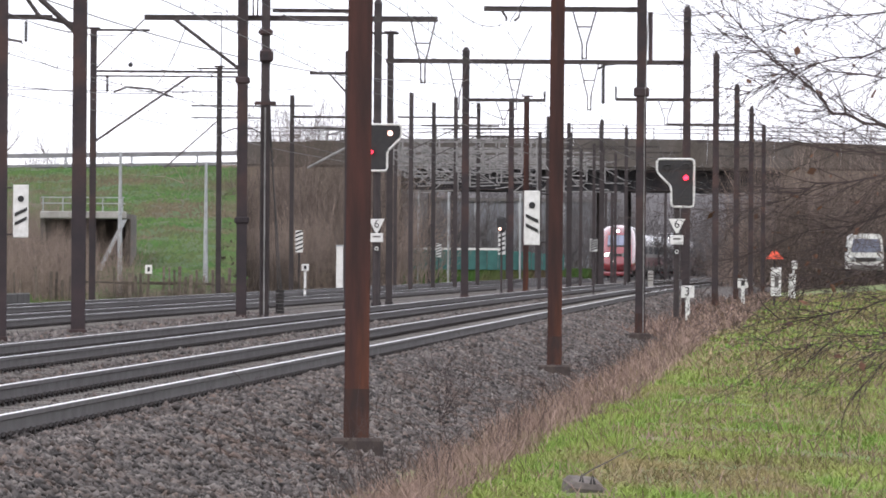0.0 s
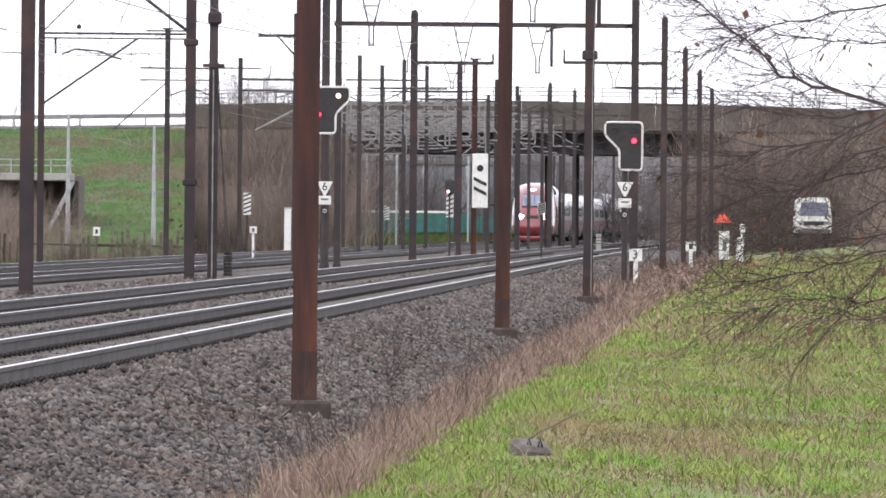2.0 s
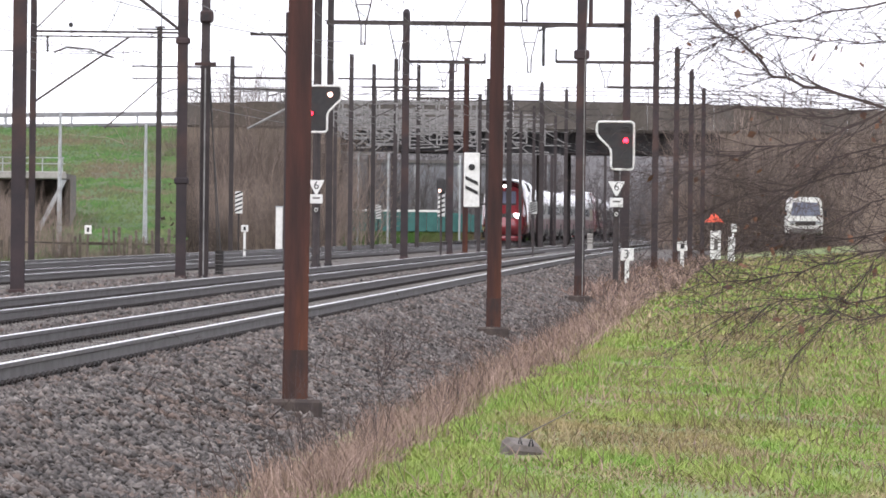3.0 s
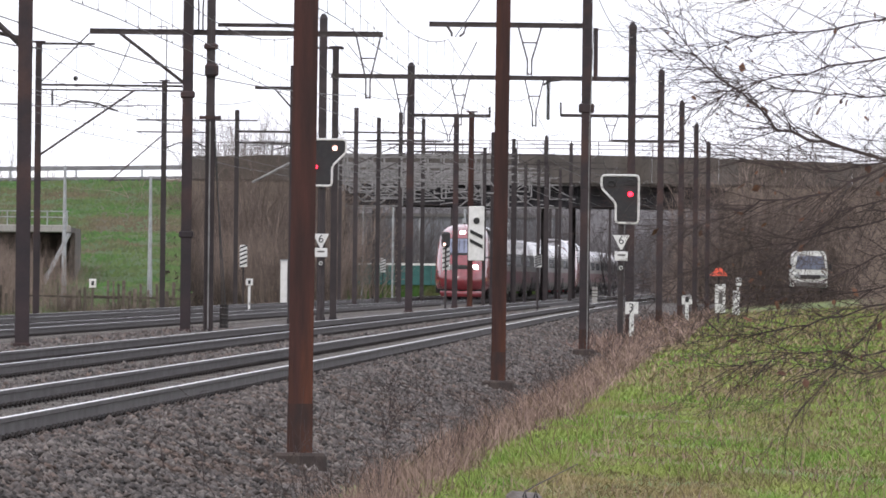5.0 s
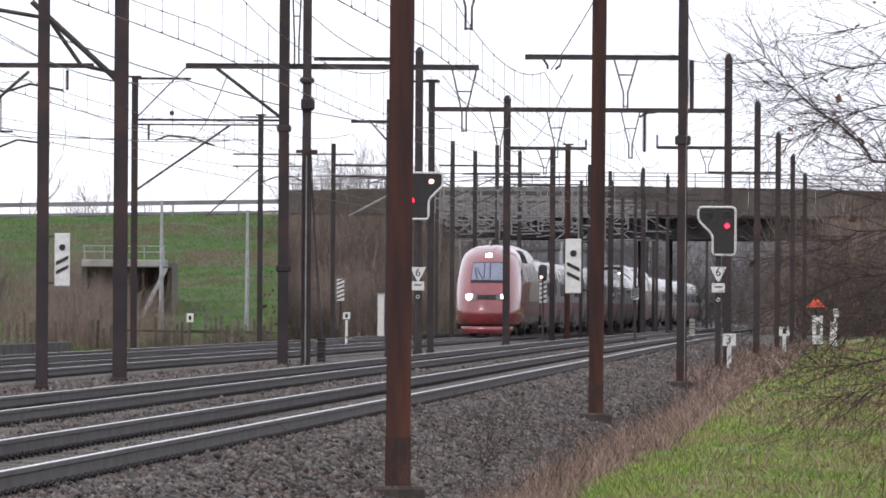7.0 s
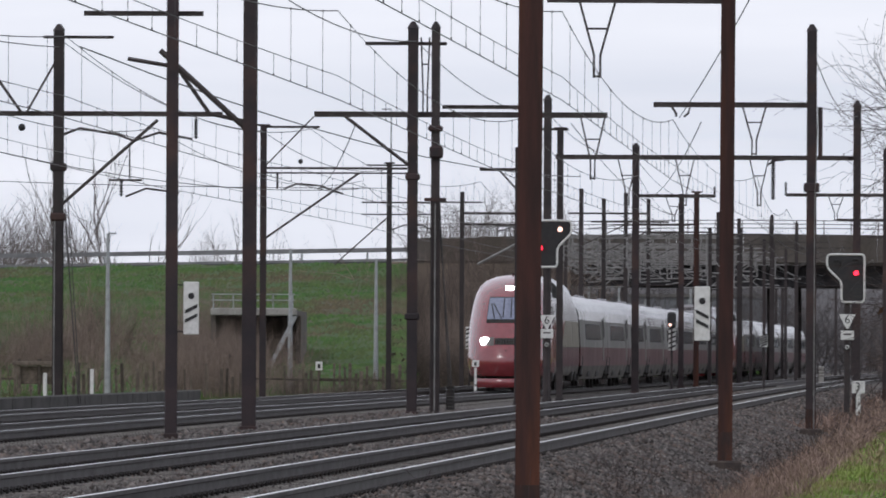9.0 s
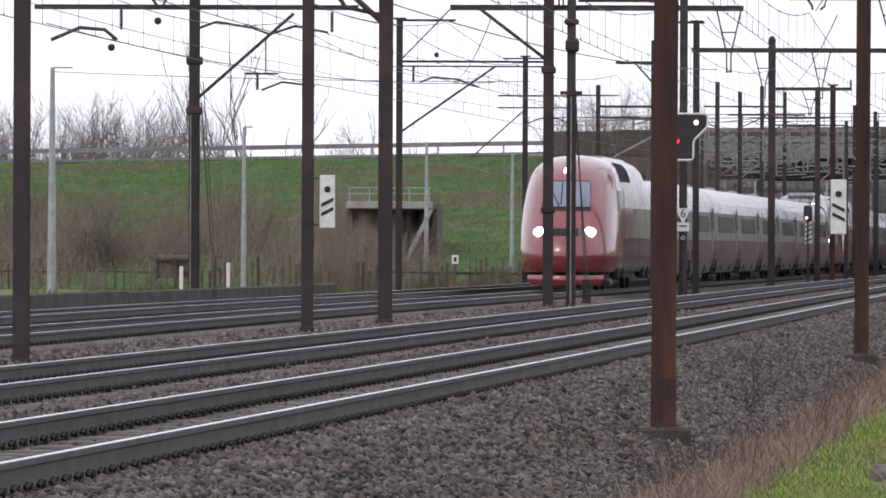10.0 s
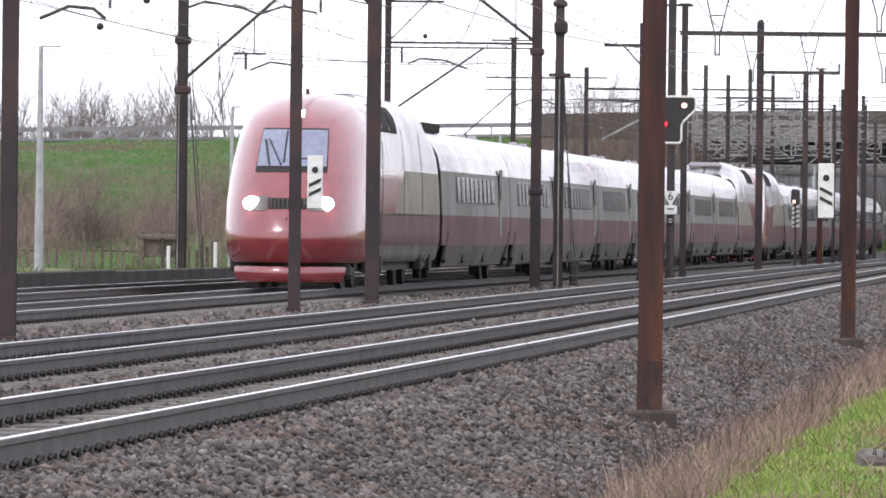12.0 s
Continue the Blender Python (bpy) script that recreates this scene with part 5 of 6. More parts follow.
def stones(n, s0, s1, y0, y1, top, size):
    y = spread_y(n, y0, y1)
    s = s0 + (s1 - s0) * npr.rand(n)
    x = line_a(y) + s
    z = top(s)
    r = size * (0.55 + 0.9 * npr.rand(n)) * (0.75 + 0.35 * y / 80)
    octa = np.array([(1, 0, 0), (-1, 0, 0), (0, 1, 0), (0, -1, 0), (0, 0, 1), (0, 0, -1)], dtype=float)
    v = octa[None] * (0.6 + 0.7 * npr.rand(n, 6, 1)) + 0.25 * npr.randn(n, 6, 3)
    v[:, :, 2] *= 0.75
    ang = npr.rand(n) * 6.283
    c, q = np.cos(ang)[:, None], np.sin(ang)[:, None]
    v = np.stack([v[:, :, 0] * c - v[:, :, 1] * q, v[:, :, 0] * q + v[:, :, 1] * c, v[:, :, 2]], 2)
    return v * r[:, None, None] + np.stack([x, y, z + 0.3 * r], 1)[:, None, :]


OCTA = [(0, 2, 4), (2, 1, 4), (1, 3, 4), (3, 0, 4), (2, 0, 5), (1, 2, 5), (3, 1, 5), (0, 3, 5)]
shoulder = lambda s: np.interp(s, (0.8, 1.35, 1.7, 2.2, 2.8, 3.3, 3.8), (-0.2, -0.2, -0.27, -0.45, -0.63, -0.69, -0.72)) + 0.012 * npr.randn(len(s))
flat = lambda s: -0.225 + 0.012 * npr.randn(len(s))
heap = np.concatenate([stones(115000, 0.85, 3.6, 46, 230, shoulder, 0.029), stones(9000, -0.55, 0.55, 46, 130, flat, 0.03), stones(32000, -2.75, -0.9, 46, 200, flat, 0.03),
                       stones(16000, 0.85, 3.6, 215, 430, shoulder, 0.026), stones(6000, -2.75, -0.9, 190, 360, flat, 0.024),
                       stones(4000, -4.1, -3.0, 60, 130, flat, 0.03), stones(20000, -7.2, -4.4, 70, 230, flat, 0.04)])
scatter("ballast_stones", heap, OCTA, STONES, "loose angular grey-brown ballast stones", "ballast stones")


def height_at(s, y):
    lift = 0.9 * np.clip((y - 180) / 320, 0, 1)
    return -0.66 + 0.2 * np.clip((s - 3.4) / 1.6, 0, 1) + lift * np.clip((s - 5) / 10, 0, 1)


def blades(n, s0, s1, y0, y1, h, w, lean, jag=0.0):
    y = spread_y(n, y0, y1)
    s = s0 + (s1 - s0) * npr.rand(n)
    x = line_a(y) + s + jag * np.sin(y * 0.9) * 0.3
    z = height_at(s, y)
    hh = h * (0.45 + 0.9 * npr.rand(n)) * (0.8 + 0.45 * np.sin(x * 3.1 + y * 0.7) * np.sin(y * 0.37 + x))
    ww = w * (0.6 + 0.8 * npr.rand(n)) * (0.6 + y / 130)
    dx, dy = lean * npr.randn(n) * hh, lean * npr.randn(n) * hh
    a = np.stack([x - ww, y, z], 1)
    b = np.stack([x + ww, y, z], 1)
    m0 = np.stack([x - ww * 0.8 + dx * 0.4, y + dy * 0.4, z + hh * 0.6], 1)
    m1 = np.stack([x + ww * 0.8 + dx * 0.4, y + dy * 0.4, z + hh * 0.6], 1)
    t = np.stack([x + dx, y + dy, z + hh], 1)
    return np.stack([a, b, m1, m0, t], 1)


BLADES = [(0, 1, 2), (0, 2, 3), (3, 2, 4)]
def patchy(b, scale, low, seed):
    """Keeps pieces where a slow wave pattern over the ground is above low."""
    x, y = b[:, 0, 0] * scale, b[:, 0, 1] * scale * 0.35
    w = np.sin(x * 1.7 + seed) * np.sin(y * 1.3 + seed * 2) + 0.6 * np.sin(x * 3.9 + y * 2.2 + seed) + 0.4 * np.sin(y * 5.1 - x * 2.3)
    return b[w + 0.5 * npr.randn(len(w)) > low]


def clear_of_stone(b):
    return b[~((np.abs(b[:, 0, 0] - 1.0) < 0.17) & (b[:, 0, 1] > 63) & (b[:, 0, 1] < 65.4))]


turf = np.concatenate([patchy(blades(190000, 3.9, 9.0, 43, 150, 0.042, 0.0034, 0.8), 0.9, -0.35, 2.2), patchy(blades(40000, 4.05, 5.2, 43, 130, 0.09, 0.003, 0.6), 1.1, -0.1, 0.7), patchy(blades(80000, 4.0, 9.0, 43, 150, 0.085, 0.0032, 0.6), 1.6, 0.6, 1.0), blades(60000, 3.9, 16, 120, 420, 0.07, 0.008, 0.7)])
straw = np.concatenate([patchy(blades(140000, 3.8, 9.5, 43, 170, 0.065, 0.0034, 1.1), 1.4, 0.5, 4.0), patchy(blades(40000, 4.0, 16, 120, 420, 0.14, 0.008, 0.7), 0.5, 0.4, 2.0), patchy(blades(9000, 4.3, 9.0, 50, 160, 0.24, 0.003, 0.5), 1.2, 0.9, 3.0)])
straw = clear_of_stone(straw)
scatter("straw_grass", straw, BLADES, STRAW, "matted straw-coloured dead grass among the green", "grass")
scatter("grass", clear_of_stone(turf), BLADES, BLADE, "bright yellow-green winter grass on the verge", "grass")
weeds = np.concatenate([patchy(blades(9000, 2.3, 5.2, 215, 430, 0.3, 0.008, 0.6), 0.7, 0.1, 3.1), patchy(blades(9000, 3.7, 4.7, 105, 230, 0.24, 0.004, 0.6, 0.3), 0.8, -0.1, 2.6), patchy(blades(8000, 3.65, 4.35, 46, 100, 0.22, 0.0026, 0.5, 0.2), 2.6, -0.4, 0.3), patchy(blades(6000, 3.6, 4.4, 46, 120, 0.28, 0.0028, 0.5, 0.2), 2.4, 0.2, 1.5), blades(9000, 3.75, 4.5, 95, 340, 0.17, 0.0045, 0.45, 0.2), patchy(blades(6000, 4.2, 9, 50, 200, 0.14, 0.004, 0.7), 1.5, 0.6, 5.0)])
scatter("dead_weeds", weeds, BLADES, DRYWEED, "dry reddish-brown weeds along the ballast edge", "weeds")
rough_y = spread_y(26000, 150, 400)
rough_c = rough_y / 100
rough_x = -13.9927 + 2.2647 * rough_c + 0.502 * rough_c ** 2 - 0.0365 * rough_c ** 3 - 6.3 - 22 * npr.rand(26000) * rough_y / 400
rough_h = (0.12 + 0.3 * npr.rand(26000)) * (1 + 0.6 * np.sin(rough_x * 2 + rough_y * 0.2))
rough_l = 0.15 * npr.randn(26000)
rough = np.stack([np.stack([rough_x - 0.02, rough_y, np.full(26000, -0.8)], 1), np.stack([rough_x + 0.02, rough_y, np.full(26000, -0.8)], 1), np.stack([rough_x + rough_l, rough_y, -0.78 + rough_h], 1)], 1)
scatter("rough_grass", rough, [(0, 1, 2)], TUFT, "rough dull green grass before the paling fence", "grass")
sward = []
for k in range(60000):
    x, y = rng.uniform(-62, -11.5), rng.uniform(412, 549)
    z = interp(y, ((410, -0.75), (424, 0.1), (440, 1.0), (460, 2.1), (485, 3.4), (510, 4.7), (530, 5.9), (546, 6.75), (550, 6.95)))
    z = (z * road_z(x) / 6.95 if z > 0 else z) + 0.22 * noise.noise((x * 0.25, y * 0.12, 5)) + 0.16 * noise.noise((x * 0.9, y * 0.3, 8))
    px, py = x + (-0.0231 * y + 12.0) * max(0.0, min(1.0, (x + 40) / 28)), y + 1.5 * noise.noise((x * 0.05, y * 0.05, 2))
    w, h, lean = rng.uniform(0.06, 0.16), rng.uniform(0.08, 0.2) + 0.1 * noise.noise((x * 0.5, y * 0.2, 3)), rng.gauss(0, 0.12)
    sward.append(((px - w, py, z - 0.05), (px + w, py, z - 0.05), (px + lean, py + 0.3, z + h)))
sward = np.array(sward)
scatter("embankment_grass", sward, [(0, 1, 2)], TUFT, "uneven dark green grass tufts on the embankment", "grass")
stem = Sticks(77)
for k in range(420):
    y = 55 * (240 / 55) ** rng.random()
    stem.branch(Vector((line_a(y) + rng.uniform(3.35, 4.15), y, -0.72)), Vector((rng.gauss(-0.15, 0.35), rng.gauss(0, 0.3), 1)), rng.uniform(0.16, 0.42), 0.0045 + 0.00002 * y, 1, 0.4, 0.2, 3, 0.7)
for k in range(130):
    y = rng.uniform(215, 400)
    stem.branch(Vector((line_a(y) + rng.uniform(2.6, 5.4), y, -0.7)), Vector((rng.gauss(0, 0.35), rng.gauss(0, 0.3), 1)), rng.uniform(0.3, 0.8), 0.013, 2, 0.5, 0.2, 3, 1.0)
for k in range(26):
    y = 62 * (170 / 62) ** rng.random()
    at_s = rng.uniform(1.8, 3.2)
    stem.branch(Vector((line_a(y) + at_s, y, -0.28 - 0.22 * (at_s - 1.7))), Vector((rng.gauss(0.1, 0.4), 0, 1)), rng.uniform(0.2, 0.5), 0.006, 2, 0.5, 0.1, 4, 0.8)
for k in range(150):
    y = 60 * (260 / 60) ** rng.random()
    s = rng.uniform(3.3, 4.2)
    stem.branch(Vector((line_a(y) + s, y, -0.72)), Vector((rng.gauss(-0.25, 0.3), rng.gauss(0, 0.3), 1)), rng.uniform(0.3, 0.75), 0.007, 1, 0.5, 0.2, 4, 1.0)
for s, y in ((2.35, 112), (2.5, 113), (1.9, 118), (2.1, 119), (2.6, 104), (2.2, 126), (2.75, 99)):
    for _ in range(3):
        stem.branch(Vector((line_a(y) + s + rng.gauss(0, 0.04), y, -0.6)), Vector((rng.gauss(0.1, 0.4), 0, 1)), rng.uniform(0.3, 0.6), 0.008, 2, 0.5, 0.1, 4, 1.0)
for k in range(90):
    y = 52 * (130 / 52) ** rng.random()
    s = rng.uniform(4.4, 8.0)
    stem.branch(Vector((line_a(y) + s, y, -0.5)), Vector((rng.gauss(0, 0.9), rng.gauss(0, 0.5), 0.6)), rng.uniform(0.06, 0.2), 0.004, 1, 0.6, 0.0, 3, 1.2)
tagged(new("dead_stems", stem.mesh("dead_stems", BARK)), "dark dead stems at the edge of the ballast", "weeds", kind="stuff")


# ---- the train ----
SPEED, NOSE_END = 41.5, 177.0


HALF = [(0.3, 1.12), (0.6, 1.36), (1.0, 1.43), (1.7, 1.43), (2.3, 1.4), (2.9, 1.33), (3.3, 1.25), (3.55, 1.14), (3.75, 0.95), (3.88, 0.66), (3.94, 0.3), (3.95, 0.02)]
SET = [(0.3, 0.75), (0.5, 0.3), (0.75, 0.08), (1.0, 0.0), (1.3, 0.1), (1.7, 0.34), (2.2, 0.75), (2.6, 1.15), (3.1, 1.75), (3.4, 2.2), (3.6, 2.7), (3.75, 3.2), (3.88, 4.0), (3.94, 5.0), (3.95, 6.0)]
CAR_L = 22.15


def skin(z, a, grow=0.0):
    """The power car's skin: height z, and a from -1 (rear left) round the nose at 0 to 1 (rear right)."""
    h, s = interp(z, HALF) + grow, interp(z, SET) - grow
    depth = 3.2
    if abs(a) <= 0.5:
        th = abs(a) / 0.5 * math.pi / 2
        x = h * math.sin(th) ** 0.9 * (1 if a > 0 else -1)
        y = s + depth * (1 - math.cos(th) ** 0.7)
    else:
        x = h * (1 if a > 0 else -1)
        y = s + depth + (CAR_L - 0.3 - s - depth) * (abs(a) - 0.5) / 0.5
    if z > 2.4:
        z -= (z - 2.4) * 0.3 * max(0.0, min(1.0, (y - 19.6) / 1.5))
    return Vector((x, y - CAR_L / 2, z))


def zone(z, y, a):
    if abs(a) < 0.5:
        return "nose"
    if z > 2.42:
        return "silver_side"
    if z > 1.5:
        return "beige_side"
    if y < 5.2:
        return "nose"
    return "lower_band" if z > 0.86 else "skirt"


def patch(z0, z1, a0, a1, grow, nz=6, na=10):
    bm, grid = B(), []
    for i in range(nz + 1):
        grid.append([bm.verts.new(skin(z0 + (z1 - z0) * i / nz, a0 + (a1 - a0) * j / na, grow)) for j in range(na + 1)])
    for i in range(nz):
        for j in range(na):
            bm.faces.new((grid[i][j], grid[i][j + 1], grid[i + 1][j + 1], grid[i + 1][j]))
    ext = bmesh.ops.extrude_face_region(bm, geom=bm.faces[:])["geom"]
    bmesh.ops.translate(bm, verts=[v for v in ext if isinstance(v, bmesh.types.BMVert)], vec=(0, 0.03, 0))
    return bm


def bogie(bm, y, wide=1.3):
    box(bm, (0, y, 0.55), (wide * 1.7, 2.9, 0.3), bevel=0.06)
    for s in (-1, 1):
        box(bm, (s * (wide - 0.1), y, 0.52), (0.2, 2.7, 0.32), bevel=0.05)
        for e in (-1.3, 1.3):
            bmesh.ops.create_cone(bm, cap_ends=True, segments=20, radius1=0.46, radius2=0.46, depth=0.13,
                                  matrix=Matrix.Translation((s * 0.75, y + e, 0.46)) @ Matrix.Rotation(math.pi / 2, 4, "Y"))
            box(bm, (s * wide, y + e, 0.5), (0.22, 0.4, 0.36), bevel=0.04)
        box(bm, (s * wide, y, 0.72), (0.14, 0.5, 0.5), bevel=0.05)
    return bm


def power_car(label):
    car = empty("power_car", 0, 0, 0, label, "train", "cars of the train")
    zs = [0.52, 0.6, 0.7, 0.86, 1.0, 1.2, 1.5, 1.7, 1.95, 2.2, 2.42, 2.65, 2.9, 3.1, 3.3, 3.45, 3.55, 3.65, 3.75, 3.82, 3.88, 3.92, 3.945, 3.95]
    as_ = [-1 + k * 0.01 for k in range(50)] + [-0.5 + k * 0.025 for k in range(41)] + [0.51 + k * 0.01 for k in range(50)]
    zones = {}
    for i in range(len(zs) - 1):
        for j in range(len(as_) - 1):
            q = [skin(zs[i], as_[j]), skin(zs[i], as_[j + 1]), skin(zs[i + 1], as_[j + 1]), skin(zs[i + 1], as_[j])]
            c = sum(q, Vector()) / 4
            zones.setdefault(zone(c.z, c.y + CAR_L / 2, (as_[j] + as_[j + 1]) / 2), []).append(q)
    look_of = {"nose": T_RED, "silver_side": T_SILVER, "beige_side": T_BEIGE, "lower_band": T_DARKRED, "skirt": T_SKIRT}
    for z, quads in zones.items():
        bm = B()
        for q in quads:
            bm.faces.new([bm.verts.new(v) for v in q])
        bmesh.ops.remove_doubles(bm, verts=bm.verts, dist=0.0005)
        part(z, bm, look_of[z], car, {"nose": "glossy red nose", "silver_side": "silver upper side and roof", "beige_side": "beige-grey side panel"}.get(z, ""), True)
    part("rear_wall", prism(B(), [(h * 0.97, z - max(0, z - 2.4) * 0.32) for z, h in HALF[1:]] + [(-h * 0.97, z - max(0, z - 2.4) * 0.32) for z, h in HALF[:0:-1]], CAR_L / 2 - 0.4, CAR_L / 2 - 0.32), T_BOGIE, car)
    for s in (-1, 1):
        bm, rows_ = B(), []
        for i in range(13):
            z = 1.5 + (2.42 - 1.5) * i / 12
            y_end, y_start = 8.6 + (z - 1.2) ** 1.4 * 2.6, interp(z, SET) + 3.2
            a_end = 0.5 + 0.5 * (y_end - y_start) / (CAR_L - 0.3 - y_start)
            rows_.append([bm.verts.new(skin(z, s * (0.5 + (a_end - 0.5) * j / 10), 0.008)) for j in range(11)])
        for u, v in zip(rows_, rows_[1:]):
            for j in range(10):
                bm.faces.new((u[j], u[j + 1], v[j + 1], v[j]))
        part("red_flash", bm, T_RED, car, "dark red flash sweeping back along the side", True)
    part("floor_pan", box(B(), (0, 0.8, 0.5), (2.3, CAR_L - 3.0, 0.3)), T_BOGIE, car)
    part("windscreen_frame", patch(2.3, 3.18, -0.155, 0.155, 0.012), T_BOGIE, car, "dark windscreen surround")
    screen = part("windscreen", patch(2.42, 3.15, -0.148, 0.148, 0.03), T_SCREEN, car, "pale bluish reflecting windscreen")
    for a, b in ((-0.035, -0.1), (-0.085, -0.12)):
        p, q = skin(2.46, a, 0.07), skin(2.62 if b > -0.1 else 2.95, b, 0.07)
        part("wiper", tube(B(), [p, q], 0.018), BLACK, screen)
    for a in (-0.025, 0.02):
        part("blind_strip", tube(B(), [skin(2.5, a, 0.045), skin(3.12, a, 0.045)], 0.018), BLACK, screen)
    part("top_lamp", patch(3.42, 3.55, -0.028, 0.028, 0.02, 2, 4), LAMP, car, "lit white top headlamp")
    for s in (-1, 1):
        part("lamp_housing", patch(1.54, 1.82, 0.08 * s, 0.19 * s, 0.01, 3, 6), T_GREY, car, "grey headlamp housing")
        bm = B()
        c = skin(1.68, 0.152 * s, 0.03)
        bmesh.ops.create_uvsphere(bm, u_segments=16, v_segments=10, radius=0.14, matrix=Matrix.Translation(c) @ Matrix.Diagonal((1.2, 0.5, 1, 1)))
        part("headlamp", bm, LAMP, car, "lit white headlamp", True)
        part("wheel_guard", box(B(), (0.95 * s, -CAR_L / 2 + 1.9, 0.35), (0.4, 0.9, 0.3), bevel=0.08), T_BOGIE, car)
    grille = B()
    for k in range(9):
        p = skin(1.68, -0.06 + k * 0.015, 0.03)
        box(grille, p, (0.02, 0.05, 0.2))
    part("grille_back", patch(1.57, 1.79, -0.075, 0.075, 0.008, 2, 6), T_BOGIE, car)
    part("grille", grille, T_GREY, car)
    bumper = B()
    rim = [(-1.1 + 2.2 * k / 16, 0.22 + 0.75 * abs(-1 + k / 8) ** 2.6) for k in range(17)]
    lo = [bumper.verts.new((x * 0.94, yy - CAR_L / 2 + 0.12, 0.14)) for x, yy in rim]
    mid = [bumper.verts.new((x, yy - CAR_L / 2 - 0.03, 0.3)) for x, yy in rim]
    hi = [bumper.verts.new((x, yy - CAR_L / 2 + 0.08, 0.44)) for x, yy in rim]
    for a, b in ((lo, mid), (mid, hi)):
        for k in range(16):
            bumper.faces.new((a[k], a[k + 1], b[k + 1], b[k]))
    part("snow_plough", bumper, T_RED, car, "red lower bumper", True)
    seam = B()
    box(seam, (0, -CAR_L / 2 - 0.012 + 0.2, 1.22), (0.02, 0.1, 0.4))
    part("coupler_hatch_seam", seam, T_DARKRED, car)
    for s in (-1, 1):
        for j in range(3):
            part("louvre", patch(3.18, 3.74, s * (0.52 + j * 0.058), s * (0.572 + j * 0.058), 0.012, 3, 3), T_BOGIE, car, "dark side louvre")
        part("cab_side_window", patch(2.3, 2.9, s * 0.46, s * 0.505, 0.012, 3, 4), T_GLASS, car, "dark cab side window")
        part("cab_door_seam", patch(0.9, 3.0, s * 0.56, s * 0.563, 0.012, 8, 1), T_BOGIE, car)
        for q in (0.72, 0.86):
            part("panel_seam", patch(0.6, 3.3, s * q, s * (q + 0.002), 0.01, 8, 1), T_BOGIE, car)
    fair = B()
    box(fair, (0, 3.4, 3.83), (1.3, 11.6, 0.24), bevel=0.1)
    part("roof_fairing", fair, T_SILVER, car)
    part("roof_horn", tube(B(), [(0, -CAR_L / 2 + 4.6, 3.84), (0, -CAR_L / 2 + 4.6, 4.0)], 0.035, 8), T_BOGIE, car)
    arch = [(1.05 * math.cos(a), -3.2 + 0.02 * a, 3.32 + 0.5 * math.sin(a)) for a in (0.15, 0.5, 0.9, 1.3, 1.84, 2.24, 2.64, 2.99)]
    part("roof_hoop", tube(B(), arch, 0.06, 6), T_BOGIE, car, "dark hoop over the roof")
    part("beige_seam", patch(1.49, 1.52, 0.62, 0.99, 0.01, 1, 12), T_SKIRT, car)
    vents = B()
    for k in range(7):
        box(vents, (0, -1.6 + k * 1.05, 3.955), (1.0, 0.5, 0.06), bevel=0.02)
    part("roof_vents", vents, T_GREY, car)
    for y in (-6.3, 7.2):
        part("bogie", bogie(B(), y), T_BOGIE, car, "dark greasy bogie")
    return car


CAR_T = 18.7
SIDE = [(1.3, 0.38), (1.4, 0.7), (1.44, 0.85), (1.45, 1.52), (1.4, 2.5), (1.32, 2.85), (1.16, 3.12), (0.9, 3.3), (0.5, 3.42), (0.0, 3.46)]


def band(i0, i1, y0, y1):
    bm = B()
    for s in (-1, 1):
        for (x0, z0), (x1, z1) in zip(SIDE[i0:i1], SIDE[i0 + 1:i1 + 1]):
            bm.faces.new([bm.verts.new(v) for v in ((s * x0, y0, z0), (s * x0, y1, z0), (s * x1, y1, z1), (s * x1, y0, z1))])
    bmesh.ops.remove_doubles(bm, verts=bm.verts, dist=0.0005)
    bmesh.ops.solidify(bm, geom=bm.faces[:], thickness=0.03)
    return bm


def hoop(k):
    """The coach's outline drawn in by the factor k."""
    right = [(x * k, 1.8 + (z - 1.8) * k) for x, z in SIDE[1:]]
    return right + [(-x, z) for x, z in right[-2::-1]]


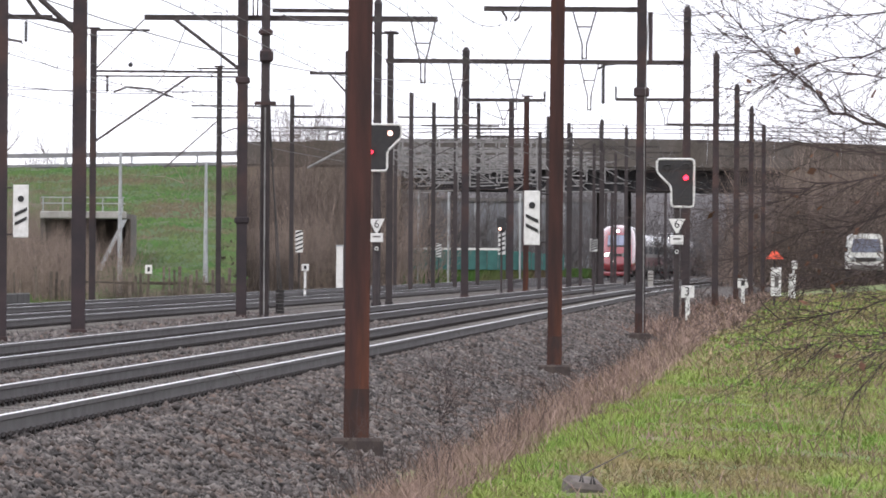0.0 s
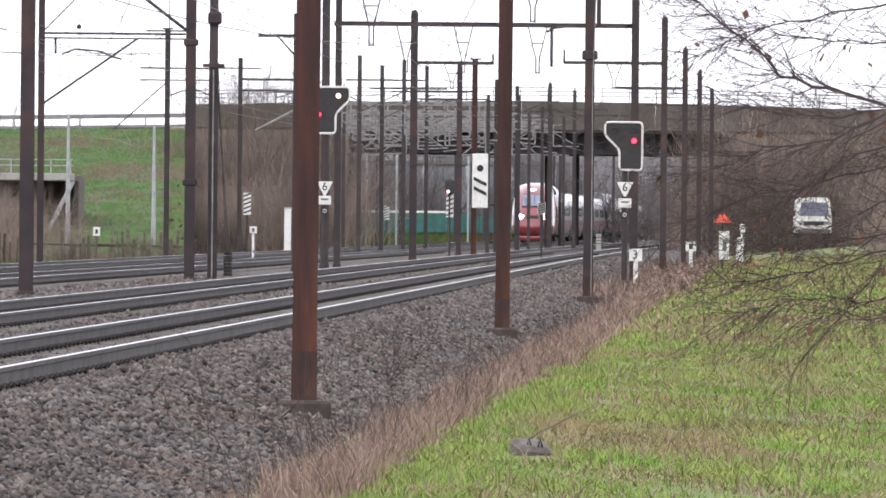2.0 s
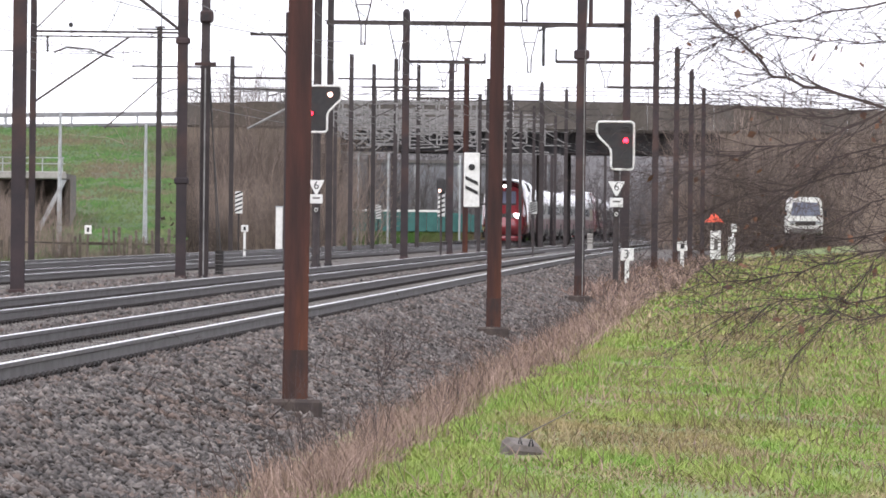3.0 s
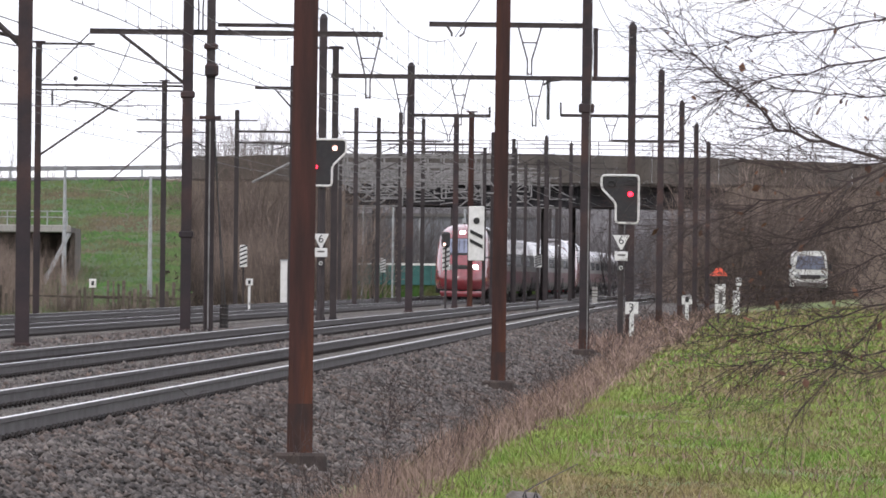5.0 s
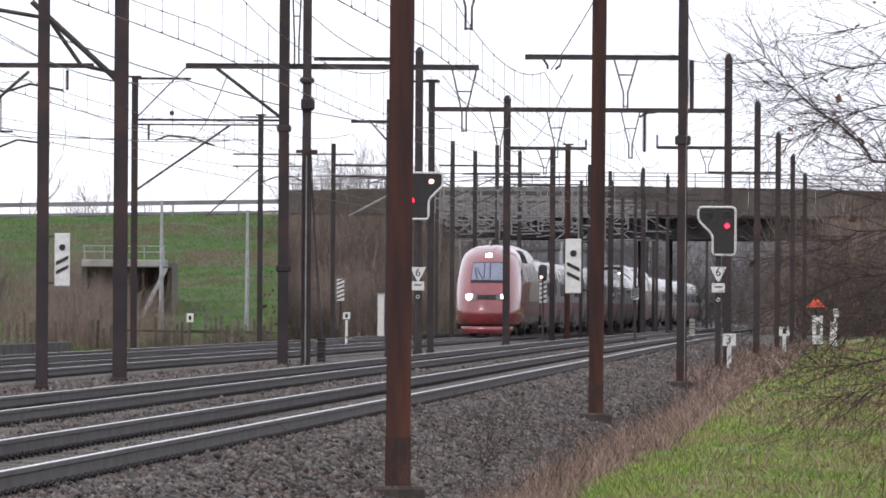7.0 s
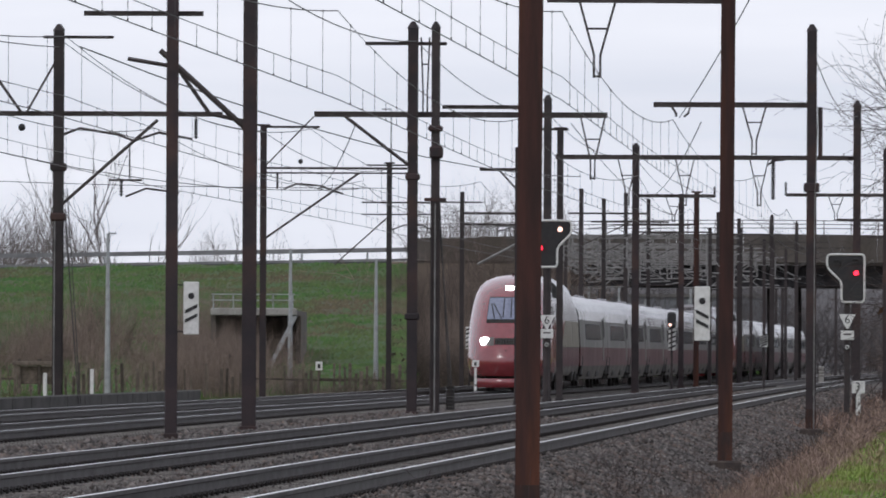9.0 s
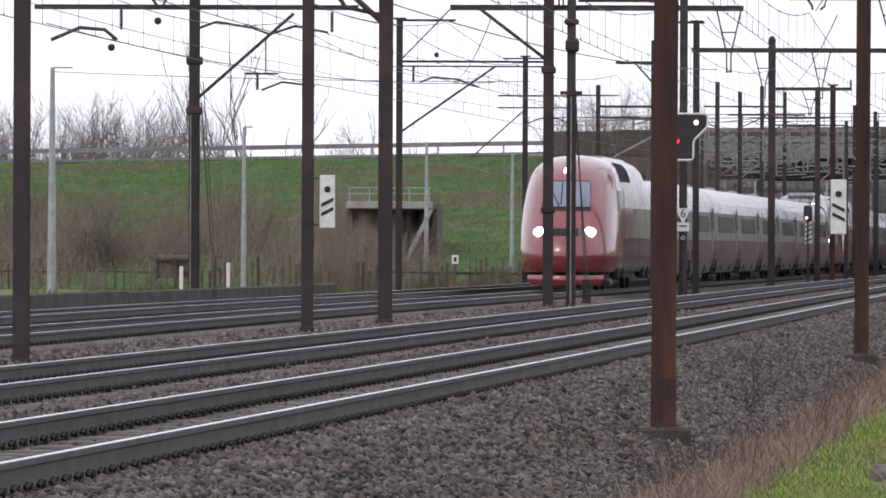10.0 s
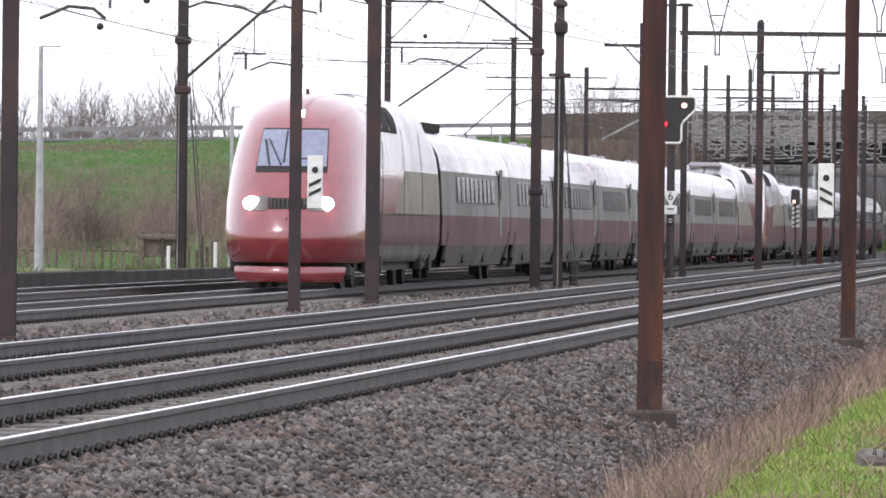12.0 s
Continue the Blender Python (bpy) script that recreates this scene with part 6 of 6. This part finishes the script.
def trailer(label, length=CAR_T):
    car = empty("coach", 0, 0, 0, label, "train", "cars of the train")
    e = length / 2 - 0.04
    part("skirt", band(0, 2, -e + 1.5, e - 1.5), T_SKIRT, car, "dusty grey skirt")
    part("lower_band", band(2, 3, -e, e), T_DARKRED, car, "dull dark red band")
    part("window_band", band(3, 4, -e, e), T_GREY, car, "grey window band")
    part("roof", band(4, 9, -e, e), T_SILVER, car, "shiny silver roof")
    for y in (-e, e):
        part("end_wall", prism(B(), hoop(0.97), y * 0.995 - 0.02, y * 0.995 + 0.02), T_BOGIE, car)
    part("gangway", prism(B(), hoop(0.955), e - 0.02, e + 0.12), T_BOGIE, car, "dark gangway bellows")
    part("underframe", box(B(), (0, 0, 0.6), (2.4, length - 3.5, 0.5)), T_BOGIE, car)
    for s in (-1, 1):
        for k in range(9):
            y = -6.0 + k * 1.35
            part("window", box(B(), (s * 1.432, y, 2.1), (0.03, 0.95, 0.58), bevel=0.01, ry=-s * 0.07), T_GLASS, car)
        part("door", box(B(), (s * 1.445, 7.4, 1.85), (0.03, 0.85, 1.6), bevel=0.01), T_GREY, car, "grey plug door")
        part("door_window", box(B(), (s * 1.45, 7.4, 2.22), (0.035, 0.35, 0.6), bevel=0.01, ry=-s * 0.05), T_GLASS, car)
        for y in (-e + 1.1, e - 1.1):
            part("damper", tube(B(), [(s * 1.42, y - 0.5, 0.5), (s * 1.42, y + 0.5, 1.15)], 0.06), T_BOGIE, car)
        for y in (-3.1, 3.4):
            part("skirt_hatch", box(B(), (s * 1.37, y, 0.66), (0.04, 1.5, 0.4), bevel=0.01), T_BOGIE, car)
    part("bogie", bogie(B(), length / 2), T_BOGIE, car, "dark greasy bogie")
    for y in (-e + 1.6, e - 2.2):
        part("roof_dome", box(B(), (0.35, y, 3.44), (0.26, 0.34, 0.16), bevel=0.07), T_SILVER, car)
    if length > CAR_T:
        for k in range(14):
            part("roof_rib", box(B(), (0, -e + 1.2 + k * 0.62, 3.52), (1.3, 0.14, 0.22), bevel=0.03), T_BOGIE, car, "dark roof rib")
    return car


first = power_car("glossy red high-speed power car with lit headlamps")
coach = trailer("silver and dark red high-speed coach with tinted windows")
END_T = 21.8
end_coach = trailer("longer silver and dark red coach coupled behind the power car", END_T)
ident = pose(0, 0, 0)
cars, at = [(first, CAR_L / 2, False)], CAR_L
made_coach = False
for unit in range(2):
    if unit:
        cars.append((copy_thing(first, ident), at + CAR_L / 2, False))
        at += CAR_L
    cars.append((end_coach if not unit else copy_thing(end_coach, ident), at + END_T / 2 + 0.2, False))
    at += END_T
    for k in range(7):
        cars.append((coach if not made_coach else copy_thing(coach, ident), at + CAR_T / 2 + 0.2, False))
        made_coach = True
        at += CAR_T + (0.3 if k == 6 else 0)
    if unit == 0:
        cars.append((copy_thing(first, ident), at + CAR_L / 2 + 0.2, True))
        at += CAR_L + 0.9
for c, d, back in cars[1:]:
    if c.name.startswith("power_car"):
        tagged(c, "red and silver power car inside the train, roof raised")


def car_pose(y, turned):
    a, b = y - 7.0, y + 7.0
    rz = -math.degrees(math.atan2(track_c(b) - track_c(a), b - a))
    return pose((track_c(a) + track_c(b)) / 2, y, 0, 0, 0, rz + (180 if turned else 0))


# ---- a car on the road ----
road_car = empty("passing_car", -20, 554.5, 7.0, "silver-grey estate car driving along the embankment road", "car")
prof = [(-2.2, 0.3), (2.2, 0.3), (2.25, 0.7), (2.1, 0.85), (1.2, 0.98), (0.55, 1.42), (-1.5, 1.5), (-2.1, 1.0), (-2.25, 0.75)]
CARPAINT = material("silver_grey_car_paint", (0.2, 0.21, 0.23), (0.17, 0.18, 0.2), 0.3, 0.5, bump=0)
part("body", prism(B(), rounded(prof, 0.12, 2), -0.85, 0.85), CARPAINT, road_car)
for x0, x1 in ((0.0, 0.75), (-1.0, -0.08), (-1.75, -1.08)):
    part("side_window", prism(B(), [(x0, 0.98), (x1, 0.98), (min(x1, 0.42), 1.36), (x0 + 0.02, 1.38)], -0.87, -0.84), T_GLASS, road_car)
for x in (-1.4, 1.4):
    for s in (-0.78, 0.78):
        bm = B()
        bmesh.ops.create_cone(bm, cap_ends=True, segments=18, radius1=0.32, radius2=0.32, depth=0.2, matrix=Matrix.Translation((x, s, 0.32)) @ Matrix.Rotation(math.pi / 2, 4, "X"))
        wheel = part("wheel", bm, BLACK, road_car)
        part("rim", tube(B(), [(x, s * 1.15, 0.32), (x, s * 1.16, 0.32)], 0.19, 12), GALV, wheel)
part("headlight", box(B(), (2.12, -0.6, 0.72), (0.2, 0.3, 0.14), bevel=0.03), GALV, road_car)


# ---- all movement ----
def motions():
    walk(road_car, [(t, pose(-19.9 + 16.8 * (t - 3.5), 554.5, road_z(-19.9 + 16.8 * (t - 3.5)) + 0.1)) for t in (0, 1, 2, 3, 3.5, 4, 5, 6, 8, 10, 12)])
    for car, offset, turned in cars:
        walk(car, [(k * 0.5, car_pose(NOSE_END + SPEED * (12.0 - k * 0.5) + offset, turned)) for k in range(25)])


motions()
